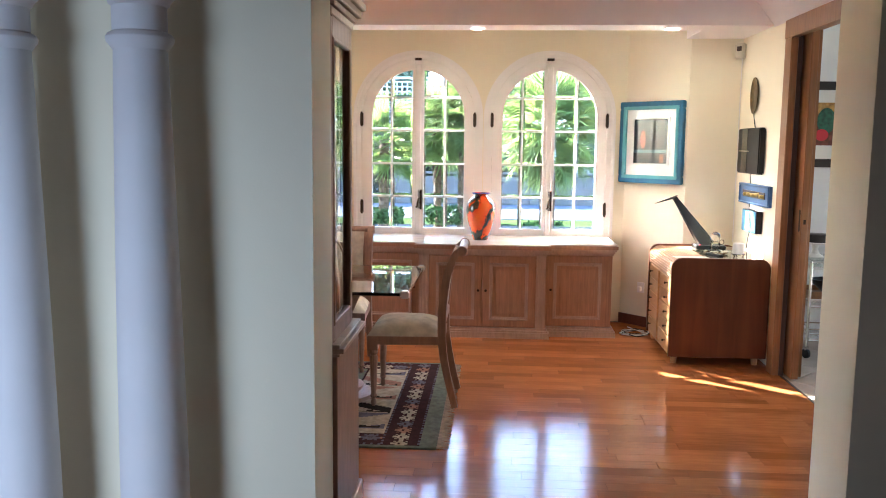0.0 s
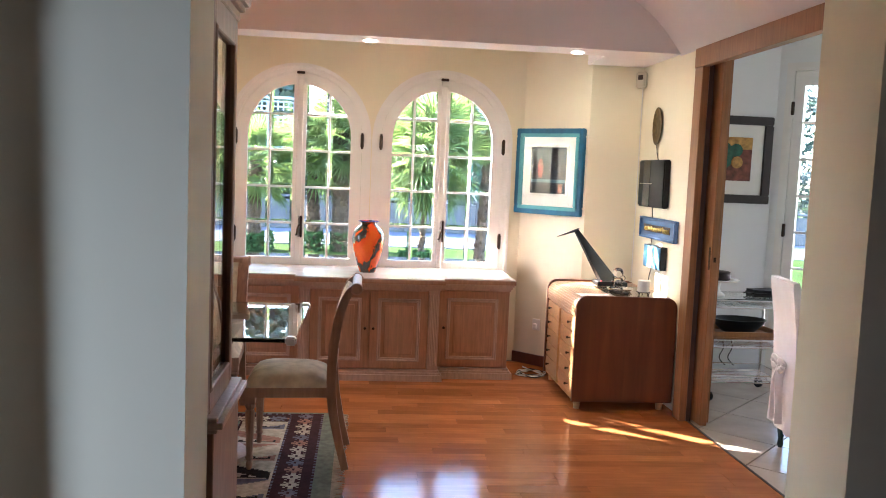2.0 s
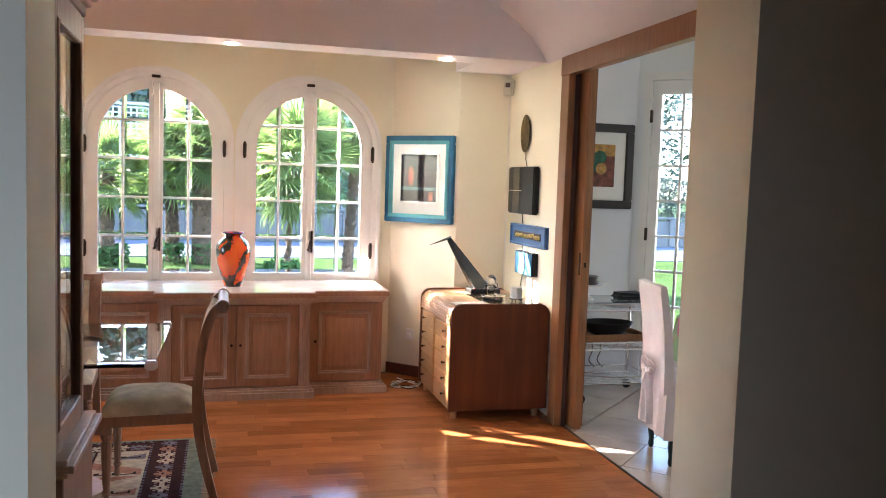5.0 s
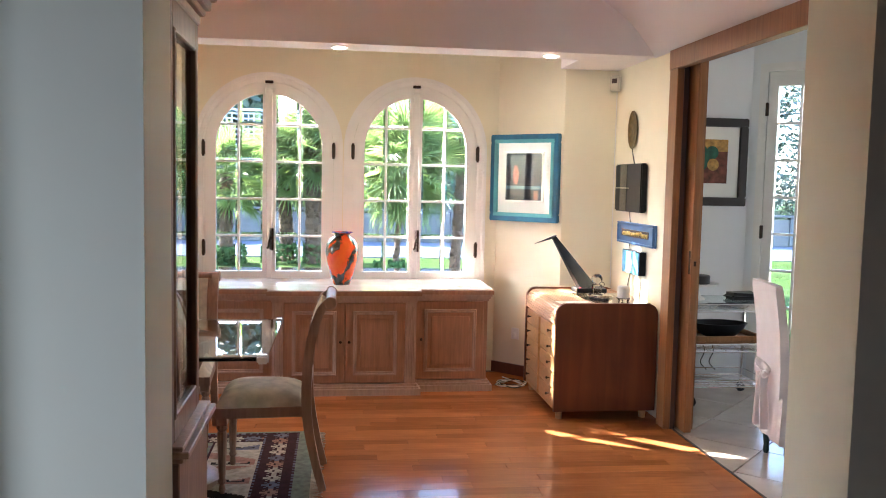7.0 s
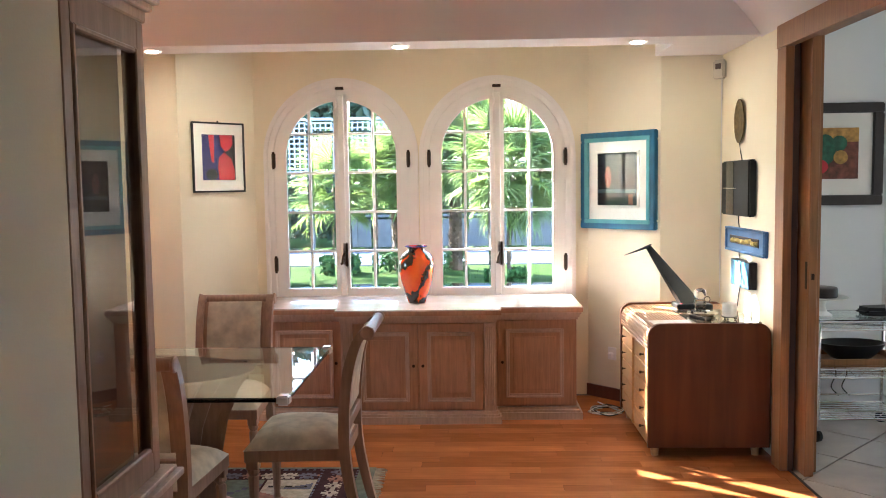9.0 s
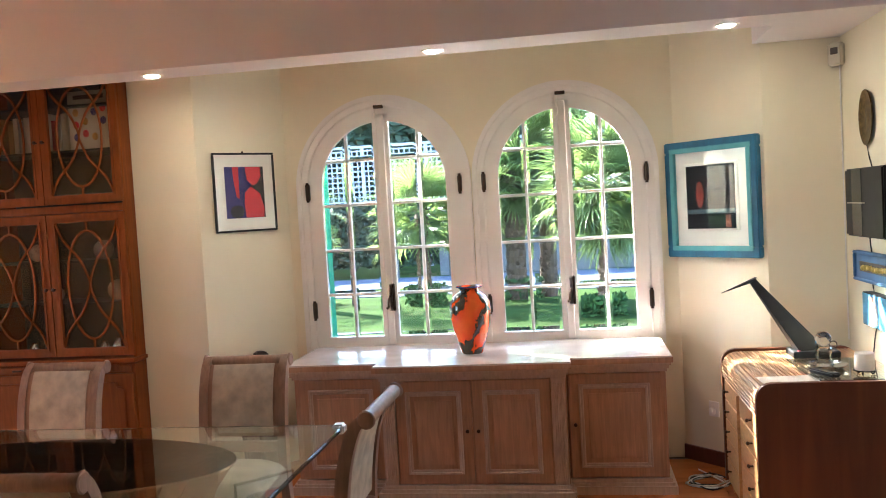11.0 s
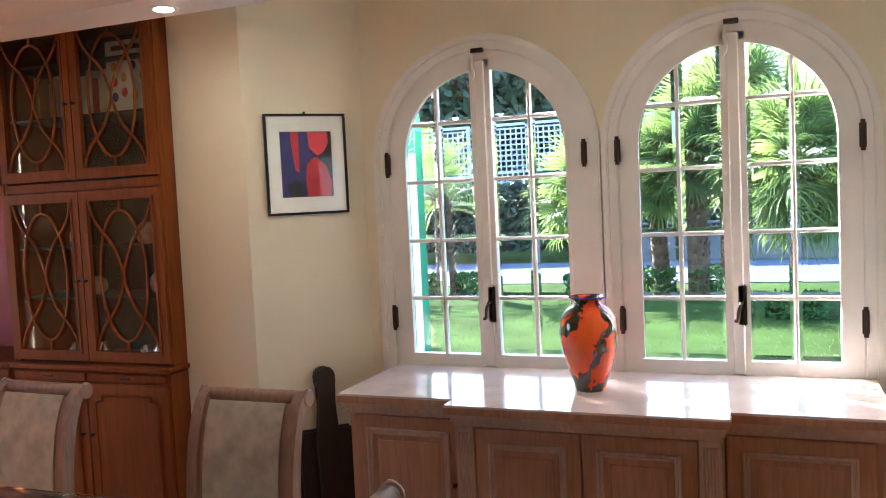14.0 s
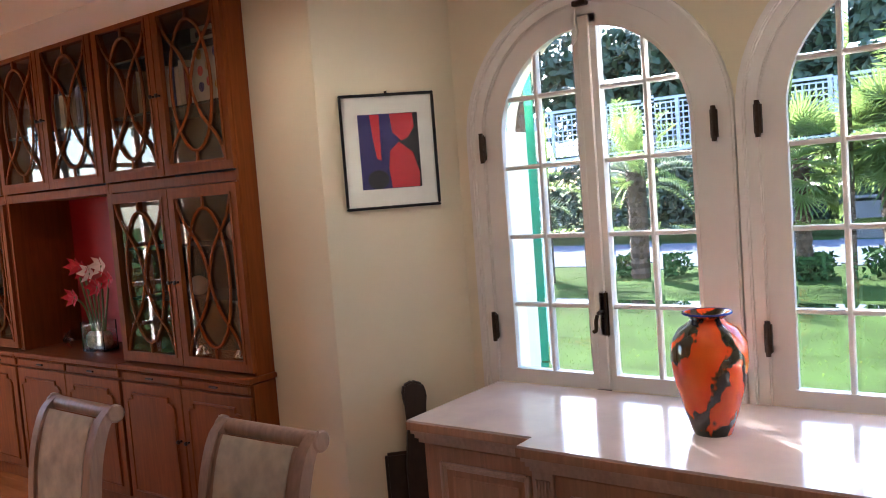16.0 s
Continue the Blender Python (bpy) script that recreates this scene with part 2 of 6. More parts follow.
def curve_through(pts, steps=6):
    """A smooth line through points."""
    p = [Vector(q) for q in pts]
    p = [2 * p[0] - p[1], *p, 2 * p[-1] - p[-2]]
    out = []
    for i in range(1, len(p) - 2):
        for k in range(steps):
            t = k / steps
            a, b, c, d = p[i - 1], p[i], p[i + 1], p[i + 2]
            out.append(0.5 * (2 * b + (c - a) * t + (2 * a - 5 * b + 4 * c - d) * t * t + (3 * b - a - 3 * c + d) * t ** 3))
    return out + [p[-2]]


def moved(bm, m):
    bmesh.ops.transform(bm, matrix=m, verts=bm.verts)
    return bm


# ---- the large structure ----
YB, YBO = 7.09, 7.36        # bay wall, inner and outer face
WIN = (-0.762, 0.36)        # the two arched windows
ZSILL, ZSPRING, ZARCH = 0.735, 1.75, 0.50
CEIL, SOFFIT, XR, YN = 3.0, 2.36, 1.83, 6.67
PY0, PY1, PX0, PX1 = 2.48, 2.78, -0.665, 1.04   # the partition and its opening

bm = bmesh.new()
xs = [-1.39, WIN[0] - ZARCH, WIN[0] + ZARCH, WIN[1] - ZARCH, WIN[1] + ZARCH, 1.01]
for a, b in ((0, 1), (2, 3), (4, 5)):
    box(bm, xs[a], xs[b], YB, YBO, 0, 3.0)
for c in WIN:
    box(bm, c - ZARCH, c + ZARCH, YB, YBO, 0, ZSILL)
    n = 24
    edge = [(c - ZARCH * math.cos(math.pi * i / n), ZSPRING + ZARCH * math.sin(math.pi * i / n)) for i in range(n + 1)]
    band(bm, edge, [(p[0], 3.0) for p in edge], YB, YBO)
structure("wall_bay", bm, M["wall"], "cream plastered bay wall with two arched openings")
structure("wall_bay_left", prism(bmesh.new(), [(-1.39, YB), (-1.796, 6.666), (-1.796, YN + 0.27), (-1.39, YBO)], "z", 0, 3.0), M["wall"], "cream plastered angled bay wall")
structure("wall_bay_right", prism(bmesh.new(), [(1.01, YB), (1.43, YN), (1.43, YN + 0.27), (1.01, YBO)], "z", 0, 3.0), M["wall"], "cream plastered angled bay wall")
structure("wall_north_right", blk(1.43, XR, YN, YN + 0.4, 0, 3.0), M["wall"], "cream plastered wall")
structure("wall_north_left", blk(-2.21, -1.7965, 6.672, YN + 0.4, 0, 3.0), M["wall"], "cream plastered wall")
structure("wall_niche_back", blk(-5.2, -2.21, 7.0, YN + 0.4, 0, 3.0), M["wall"], "cream plastered wall behind the cabinets")
# right wall, with the sliding door's opening
DY0, DY1, DZ = 3.75, 5.40, 2.22
bm = bmesh.new()
box(bm, XR, XR + 0.14, DY1 + 0.13, YN + 0.4, 0, 3.0)
box(bm, XR, XR + 0.14, PY1, DY0, 0, 3.0)
box(bm, XR, XR + 0.14, DY0, DY1 + 0.13, DZ + 0.08, 3.0)
structure("wall_east", bm, M["wall"], "cream plastered wall with a wide doorway")
# partition between hall and dining room
bm = bmesh.new()
box(bm, -5.2, PX0, PY0, PY1, 0, 3.0)
box(bm, PX1, 5.4, PY0, PY1, 0, 3.0)
box(bm, PX0, PX1, PY0, PY1, 2.3, 3.0)
structure("wall_partition", bm, M["wall"], "cream plastered partition with a wide opening")
bm = bmesh.new()
for a in ((-2.6, 4.7, 0, 3.0), (5.95, 7.2, 0, 3.0), (4.7, 5.95, 2.25, 3.0)):
    box(bm, -5.4, -5.2, *a)
structure("wall_west", bm, M["wall"], "cream plastered wall with a garden door opening")
gd = tagged(new("door_3"), "white glazed garden door in the west wall", "door", "", "structure")
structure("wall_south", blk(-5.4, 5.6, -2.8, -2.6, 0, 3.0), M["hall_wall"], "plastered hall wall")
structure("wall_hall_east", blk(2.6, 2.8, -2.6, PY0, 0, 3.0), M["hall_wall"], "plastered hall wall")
# ceilings
structure("ceiling_hall", blk(-5.4, 5.6, -2.8, PY1, 3.0, 3.1), M["ceiling"], "white painted ceiling")
bm = bmesh.new()
box(bm, -5.4, XR + 0.3, PY1, 5.95, CEIL, CEIL + 0.1)
cove = [Vector(p) for p in ((XR, 2.35, 0), (1.66, 2.555, 0), (1.48, 2.69, 0), (1.22, 2.83, 0), (0.85, 2.95, 0), (0.4, CEIL, 0))]
edge = [(p.x, p.y) for p in curve_through(cove, 5)]
band(bm, edge, [(XR + 0.02, CEIL + 0.005)] * len(edge), PY1, 5.95)
structure("ceiling_dining", bm, M["ceiling"], "pale coved ceiling", True)
structure("beam_bay", blk(-5.2, XR, 5.93, 6.2, SOFFIT, CEIL + 0.1), M["ceiling"], "pale plastered beam")
structure("ceiling_bay", blk(-5.2, XR, 6.2, YBO, 2.75, 2.85), M["wall"], "cream ceiling of the bay")
structure("soffit_corner", blk(1.39, XR, 6.2, YN, SOFFIT, 2.75), M["ceiling"], "pale plastered corner soffit")
structure("soffit_cabinets", blk(-5.2, -1.9, 6.2, 7.0, 2.55, 2.75), M["ceiling"], "pale plastered soffit")
# floors
structure("floor_base", blk(-5.4, 5.6, -2.8, YBO, -0.2, -0.012), M["grout"], "dark sub-floor")
# kitchen shell
structure("wall_kitchen_north", blk(XR + 0.14, 2.87, 6.62, 6.9, 0, 3.0), M["kitchen_wall"], "white kitchen wall")
structure("wall_kitchen_east", blk(5.4, 5.6, PY1, 6.9, 0, 3.0), M["kitchen_wall"], "white kitchen wall")
structure("ceiling_kitchen", blk(XR + 0.14, 5.6, PY1, 9, 2.75, 2.85), M["kitchen_wall"], "white kitchen ceiling")

# ---- arched windows ----
def arch_line(half, z0, zs, c=0.0, side=0, n=14):
    """Up one side, over the arch and down the other; side -1 or 1 takes half of it, up to the crown."""
    pts = [(c - half, z0)] + [(c - half * math.cos(math.pi * i / (2 * n)), zs + half * math.sin(math.pi * i / (2 * n))) for i in range(n + 1)]
    if side == -1:
        return pts
    mirror = [(2 * c - x, z) for x, z in reversed(pts)]
    return mirror if side == 1 else pts + mirror[1:]


GLASS_ROWS = (0.795, 1.067, 1.35, 1.635, 1.914, 2.3)


def bevelled_pane(pts, edge=0.016):
    """A pane with a broad ground bevel round its room side; pts in x and z."""
    bm = bmesh.new()
    cx, cz = (sum(p[k] for p in pts) / len(pts) for k in (0, 1))
    w = max(p[0] for p in pts) - min(p[0] for p in pts)
    h = max(p[1] for p in pts) - min(p[1] for p in pts)
    fx, fz = max(0.3, 1 - 2 * edge / w), max(0.3, 1 - 2 * edge / h)
    inset = [(cx + (p[0] - cx) * fx, cz + (p[1] - cz) * fz) for p in pts]
    rings = [[bm.verts.new((p[0], y, p[1])) for p in line] for line, y in ((pts, 0.030), (pts, 0.0275), (inset, 0.024))]
    n = len(pts)
    bm.faces.new(rings[0])
    bm.faces.new(list(reversed(rings[2])))
    for a, b in zip(rings, rings[1:]):
        for i in range(n):
            bm.faces.new((a[i], a[(i + 1) % n], b[(i + 1) % n], b[i]))
    return bm


def arched_window(name, c):
    w = tagged(thing(name, (c, YB, 0), "white painted arched casement window with small panes", "window"), kind="structure")
    bm = band(bmesh.new(), arch_line(0.49, 0.70, ZSPRING), arch_line(0.528, 0.70, ZSPRING), -0.016, 0.01)
    band(bm, arch_line(0.528, 0.70, ZSPRING), arch_line(0.558, 0.70, ZSPRING), -0.030, 0.0)
    band(bm, arch_line(0.534, 0.70, ZSPRING), arch_line(0.550, 0.70, ZSPRING), -0.037, -0.03)
    part("casing", bm, M["white_paint"], w, "", True)
    part("jamb", band(bmesh.new(), arch_line(0.486, 0.70, ZSPRING), arch_line(0.5005, 0.70, ZSPRING), -0.005, 0.09), M["white_paint"], w)
    bm = blk(-0.5, 0.5, -0.03, 0.08, 0.70, 0.733, bevel=0.004)
    part("sill", bm, M["white_paint"], w)
    for s in (-1, 1):
        a, b = 0.485, 0.41
        lo = 0.737
        bm = band(bmesh.new(), arch_line(b, lo, ZSPRING, 0, s), arch_line(a, lo, ZSPRING, 0, s), 0.0, 0.055)
        x0, x1 = sorted((s * 0.003, s * 0.05))
        box(bm, x0, x1, 0.0, 0.055, lo, ZSPRING + 0.445)
        x0, x1 = sorted((s * 0.05, s * 0.42))
        box(bm, x0, x1, 0.001, 0.054, lo, 0.795)
        leaf = part("casement", bm, M["white_paint"], w)
        # glazing bead round the light and the bars
        bm = band(bmesh.new(), arch_line(b - 0.012, 0.80, ZSPRING, 0, s), arch_line(b + 0.002, 0.80, ZSPRING, 0, s), -0.006, 0.02)
        part("bead", bm, M["white_paint"], leaf)
        xm = s * 0.23
        part("glazing_bar", blk(xm - 0.009, xm + 0.009, 0.006, 0.045, 0.79, ZSPRING + math.sqrt(0.41 ** 2 - 0.23 ** 2) + 0.004, bevel=0.004), M["white_paint"], leaf)
        for z in GLASS_ROWS[1:5]:
            xe = 0.412 if z < ZSPRING else math.sqrt(0.41 ** 2 - (z - ZSPRING) ** 2) + 0.004
            x0, x1 = sorted((s * 0.048, s * xe))
            part("glazing_bar", blk(x0, x1, 0.008, 0.047, z - 0.009, z + 0.009, bevel=0.004), M["white_paint"], leaf)
        for xa, xb in ((0.05, 0.221), (0.239, 0.41)):
            for za, zb in zip(GLASS_ROWS, GLASS_ROWS[1:]):
                top = []
                for k in range(9):
                    x = xb + (xa - xb) * k / 8
                    z = min(zb, ZSPRING + math.sqrt(max(0, 0.41 ** 2 - x * x)))
                    top.append((s * x, max(z, za + 0.004)))
                if max(p[1] for p in top) - za < 0.02:
                    continue
                pane = part("pane", bevelled_pane([(s * xa, za), (s * xb, za), *top]), M["glass"], leaf)
                pane.visible_shadow = False
        for z in (0.975, 1.728):
            bm = blk(s * 0.487 - 0.013, s * 0.487 + 0.013, -0.03, -0.004, z - 0.055, z + 0.055, bevel=0.006, seg=2)
            tube(bm, [(s * 0.487, -0.026, z - 0.062), (s * 0.487, -0.026, z + 0.062)], 0.009, 8)
            part("hinge", bm, M["dark_metal"], leaf, "burnished bronze hinge", True)
    # espagnolette handle, top bolt and foot bolt
    bm = blk(-0.004, 0.036, -0.012, 0.0, 0.95, 1.13, bevel=0.008, seg=2)
    tube(bm, curve_through([(0.016, -0.014, 1.05), (0.014, -0.05, 1.05), (0.004, -0.055, 1.02), (0.0, -0.05, 0.985), (-0.012, -0.05, 0.975)]), 0.008, 8)
    part("handle", bm, M["dark_metal"], w, "scrolled bronze handle", True)
    part("astragal", blk(-0.022, 0.026, -0.012, 0.0, 0.74, 2.19, bevel=0.005), M["white_paint"], w)
    bm = blk(-0.03, 0.03, -0.03, -0.004, 2.225, 2.245, bevel=0.003)
    part("top_bolt", bm, M["dark_metal"], w, "dark bronze bolt keep")
    tube(bm := bmesh.new(), curve_through([(-0.025, -0.012, 2.215), (-0.028, -0.016, 2.17), (-0.02, -0.016, 2.13), (-0.03, -0.016, 2.10), (-0.045, -0.016, 2.085)]), 0.006, 6)
    part("hook", bm, M["white_paint"], w)
    part("foot_bolt", blk(-0.03, 0.03, -0.034, -0.004, 0.722, 0.74, bevel=0.003), M["dark_metal"], w)
    return w


gd_bars = [(y, y + 0.05, 0.0, 2.3) for y in (4.7, 4.99, 5.29, 5.34, 5.62, 5.9)] + [(4.75, 5.9, z, z + 0.03) for z in (0.02, 0.34, 0.66, 0.98, 1.30, 1.62, 1.94, 2.25)]
for a in gd_bars:
    part("glazing_bar", blk(-5.32, -5.28, *a), M["white_paint"], gd)
arched_window("window_1", WIN[0])
arched_window("window_2", WIN[1])


# ---- parquet ----
def parquet_material():
    m = material("red_brown_parquet", (0.43, 0.15, 0.048), 0.14, vary=0.12, scale=4.0, grain=0.14, grain_scale=(3.0, 70, 70), spec=0.22, rough_vary=0.3, per_object=0.24)
    return m


M["parquet"] = parquet_material()
M["parquet_far"] = material("red_brown_parquet_far", (0.43, 0.15, 0.048), 0.14, vary=0.14, scale=3.0, grain=0.16, grain_scale=(3.0, 14, 70), spec=0.22, rough_vary=0.3)

floor = tagged(thing("floor", (0, 0, 0), "glossy red-brown hardwood strip parquet floor", "floor"), kind="structure")
PLANK_W = 0.09
plank_mesh = []
for L in (0.5, 0.7, 0.9):
    bm = blk(0.0003, L - 0.0003, 0.0003, PLANK_W - 0.0003, -0.012, 0.0, bevel=0.0005)
    bmesh.ops.recalc_face_normals(bm, faces=bm.faces)
    me = bpy.data.meshes.new("plank")
    bm.to_mesh(me)
    bm.free()
    me.materials.append(M["parquet"])
    plank_mesh.append((L, me))
rng = random.Random(4)
far = bmesh.new()
for row in range(int((7.08 + 2.6) / PLANK_W)):
    y = 7.05 - (row + 1) * PLANK_W
    x = -5.2 + rng.uniform(-0.7, 0)
    while x < 1.84:
        L, me = rng.choice(plank_mesh)
        if 3.2 < y < 6.36 and x > -1.0 and x + L < 1.84:
            ob = new("plank", me)
            ob.parent = floor
            ob.location = (x, y, 0)
        else:
            box(far, max(x, -5.2) + 0.0006, min(x + L, 1.84) - 0.0006, y + 0.0006, y + PLANK_W - 0.0006, -0.012, 0.0)
        x += L
rest = part("plank_field", far, M["parquet_far"], floor)
tagged(rest, kind="stuff")
structure("threshold", blk(1.836, 1.85, DY0, DY1 + 0.1, -0.012, 0.003), M["dark_metal"], "dark threshold strip between wood and tile")


# ---- sideboard ----
def panel_door(parent, x0, x1, z0, z1, y, knob_x=None):
    d = part("door", blk(x0, x1, y, y + 0.02, z0, z1, bevel=0.003), M["pickled"], parent)
    w = 0.055
    bm = bmesh.new()
    for k, (o, i, dy) in enumerate(((w, w + 0.012, -0.012), (w + 0.012, w + 0.026, -0.006))):
        for a, b, c, e in ((x0 + o, x0 + i, z0 + o, z1 - o), (x1 - i, x1 - o, z0 + o, z1 - o), (x0 + i, x1 - i, z0 + o, z0 + i), (x0 + i, x1 - i, z1 - i, z1 - o)):
            box(bm, a, b, y + dy, y + 0.002, c, e, bevel=0.003)
    part("moulding", bm, M["pickled_light"], d, "rubbed pale moulding")
    part("panel", blk(x0 + w + 0.05, x1 - w - 0.05, y - 0.004, y + 0.002, z0 + w + 0.05, z1 - w - 0.05, bevel=0.003), M["pickled"], d)
    if knob_x is not None:
        bm = lathe(bmesh.new(), [(0.006, 0), (0.005, 0.008), (0.010, 0.014), (0.010, 0.02), (0.004, 0.024)], 10)
        part("knob", moved(bm, pose(knob_x, y - 0.001, (z0 + z1) / 2 + 0.01, 90)), M["dark_metal"], d, "dark metal knob", True)
    return d


def sideboard():
    s = thing("sideboard", (-0.181, 0, 0), "low breakfront sideboard in pickled pinkish oak with panelled doors", "sideboard")
    hw, cw, top = 1.03, 0.50, 0.742
    yc, ys, yb = 6.37, 6.468, 7.06
    part("body", box(box(bmesh.new(), -hw, hw, ys + 0.02, yb, 0.07, 0.69), -cw - 0.005, cw + 0.005, yc + 0.02, ys + 0.02, 0.07, 0.69), M["pickled"], s)
    # stepped plinth and cornice follow the breakfront
    for name, mat, rows in (("plinth", "pickled_light", ((0.035, 0.0, 0.045), (0.022, 0.045, 0.06), (0.010, 0.06, 0.078))), ("cornice", "pickled_light", ((0.006, 0.655, 0.672), (0.016, 0.672, 0.69), (0.026, 0.69, 0.706)))):
        for o, z0, z1 in rows:
            bm = bmesh.new()
            prism(bm, [(-hw - o, yb), (-hw - o, ys - o), (-cw - o, ys - o), (-cw - o, yc - o), (cw + o, yc - o), (cw + o, ys - o), (hw + o, ys - o), (hw + o, yb)], "z", z0, z1)
            part(name + "_moulding", bm, M[mat], s)
    for nm, mt, o, z0, z1 in (("top_edge", "pickled", 0.036, 0.706, 0.734), ("top", "marble", 0.032, 0.734, top)):
        bm = prism(bmesh.new(), [(-hw - o, yb), (-hw - o, ys - o), (-cw - o, ys - o), (-cw - o, yc - o), (cw + o, yc - o), (cw + o, ys - o), (hw + o, ys - o), (hw + o, yb)], "z", z0, z1)
        part(nm, bm, M[mt], s, "polished pale pinkish top" if nm == "top" else "")
    for x in (-cw, cw - 0.075):
        bm = blk(x, x + 0.075, yc - 0.004, yc + 0.03, 0.078, 0.655, bevel=0.002)
        p = part("pilaster", bm, M["pickled_light"], s)
        for k in range(5):
            part("reed", tube(bmesh.new(), [(x + 0.0145 + k * 0.0115, yc - 0.004, 0.11), (x + 0.0145 + k * 0.0115, yc - 0.004, 0.63)], 0.0048, 6), M["pickled_light"], p, "", True)
    panel_door(s, -cw + 0.08, -0.003, 0.085, 0.65, yc, -0.03)
    panel_door(s, 0.003, cw - 0.08, 0.085, 0.65, yc, 0.03)
    panel_door(s, -hw + 0.03, -cw - 0.012, 0.085, 0.65, ys, -cw - 0.045)
    panel_door(s, cw + 0.012, hw - 0.03, 0.085, 0.65, ys, cw + 0.045)
    return s


sideboard()


# ---- chest of drawers ----
M["slat"] = material("striped_honey_veneer", (0.42, 0.22, 0.10), 0.3, vary=0.08, scale=4.0, grain=0.15, grain_scale=(60, 4, 60), per_object=0.25)


def chest():
    c = thing("chest_of_drawers", (1.14, 5.66, 0), "walnut chest with rounded end panels and sunlit drawers", "chest")
    W, D, H, r = 0.67, 0.87, 0.755, 0.07
    def rim(o, rr):
        pts = [(o, 0.058 + o)]
        pts += [(o + rr - rr * math.cos(a), H - o - rr + rr * math.sin(a)) for a in [math.pi / 2 * i / 6 for i in range(7)]]
        pts += [(W - o - rr + rr * math.sin(a), H - o - rr + rr * math.cos(a)) for a in [math.pi / 2 * i / 6 for i in range(7)]]
        return pts + [(W - o, 0.058 + o)]
    for y0, y1 in ((0, 0.028), (D - 0.028, D)):
        bm = prism(bmesh.new(), rim(0, r), "y", y0, y1)
        part("end_panel", bm, M["walnut"], c, "brown walnut end panel with rounded corners")
    part("carcass", prism(bmesh.new(), rim(0.03, 0.05), "y", 0.03, D - 0.03), M["walnut_light"], c)
    # tambour of narrow slats along the top, over the front curve and down to the drawers
    R, zt = 0.075, H - 0.012
    run = W - 0.03 - R
    total = run + R * math.pi / 2 + 0.055
    n = 40
    for k in range(n):
        d = (k + 0.5) * total / n
        if d < run:
            m = pose(W - 0.03 - d, 0, zt)
        elif d < run + R * math.pi / 2:
            a = (d - run) / R
            m = pose(R - R * math.sin(a), 0, zt - R + R * math.cos(a), 0, -math.degrees(a), 0)
        else:
            m = pose(0, 0, zt - R - (d - run - R * math.pi / 2), 0, -90, 0)
        bm = blk(-total / n / 2 + 0.0012, total / n / 2 - 0.0012, 0.03, D - 0.03, -0.012, 0.0, bevel=0.0022)
        part("slat", moved(bm, m), M["slat"], c)
    for col, (y0, y1) in enumerate(((0.035, 0.44), (0.448, D - 0.035))):
        for k in range(5):
            z0 = 0.085 + k * 0.104
            d = part("drawer", blk(0.008, 0.035, y0, y1, z0, z0 + 0.099, bevel=0.003), M["walnut_light"], c)
            bm = lathe(bmesh.new(), [(0.004, 0), (0.004, 0.012), (0.009, 0.018), (0.009, 0.024), (0.004, 0.027)], 10)
            part("knob", moved(bm, pose(0.008, (y0 + y1) / 2 + (0.08 if col else -0.08), z0 + 0.055, 0, -90, 0)), M["dark_metal"], d, "small dark knob", True)
    part("mullion", blk(-0.004, 0.035, 0.4405, 0.4475, 0.07, 0.60, bevel=0.001), M["walnut_light"], c)
    part("apron", blk(0.012, 0.03, 0.03, D - 0.03, 0.055, 0.083, bevel=0.003), M["walnut_light"], c)
    for x in (0.05, W - 0.06):
        for y in (0.06, D - 0.06):
            part("leg", moved(lathe(bmesh.new(), [(0.02, 0), (0.027, 0.075)], 12), pose(x, y, 0)), M["walnut_light"], c, "", True)
    return c


chest()


# ---- dining chairs, table, rug ----
def side_band(line, thick, x0, x1):
    """A bent board: a line in y and z, thickened to both sides, wide from x0 to x1."""
    a, b = [], []
    for i, p in enumerate(line):
        p = Vector(p)
        d = (Vector(line[min(i + 1, len(line) - 1)]) - Vector(line[max(i - 1, 0)])).normalized()
        t = (thick[i] if isinstance(thick, (list, tuple)) else thick) / 2
        nrm = Vector((-d.y, d.x)) * t
        a.append(tuple(p + nrm))
        b.append(tuple(p - nrm))
    bm = band(bmesh.new(), a, b, -x1, -x0)
    return moved(bm, Matrix(((0, -1, 0, 0), (1, 0, 0, 0), (0, 0, 1, 0), (0, 0, 0, 1))))


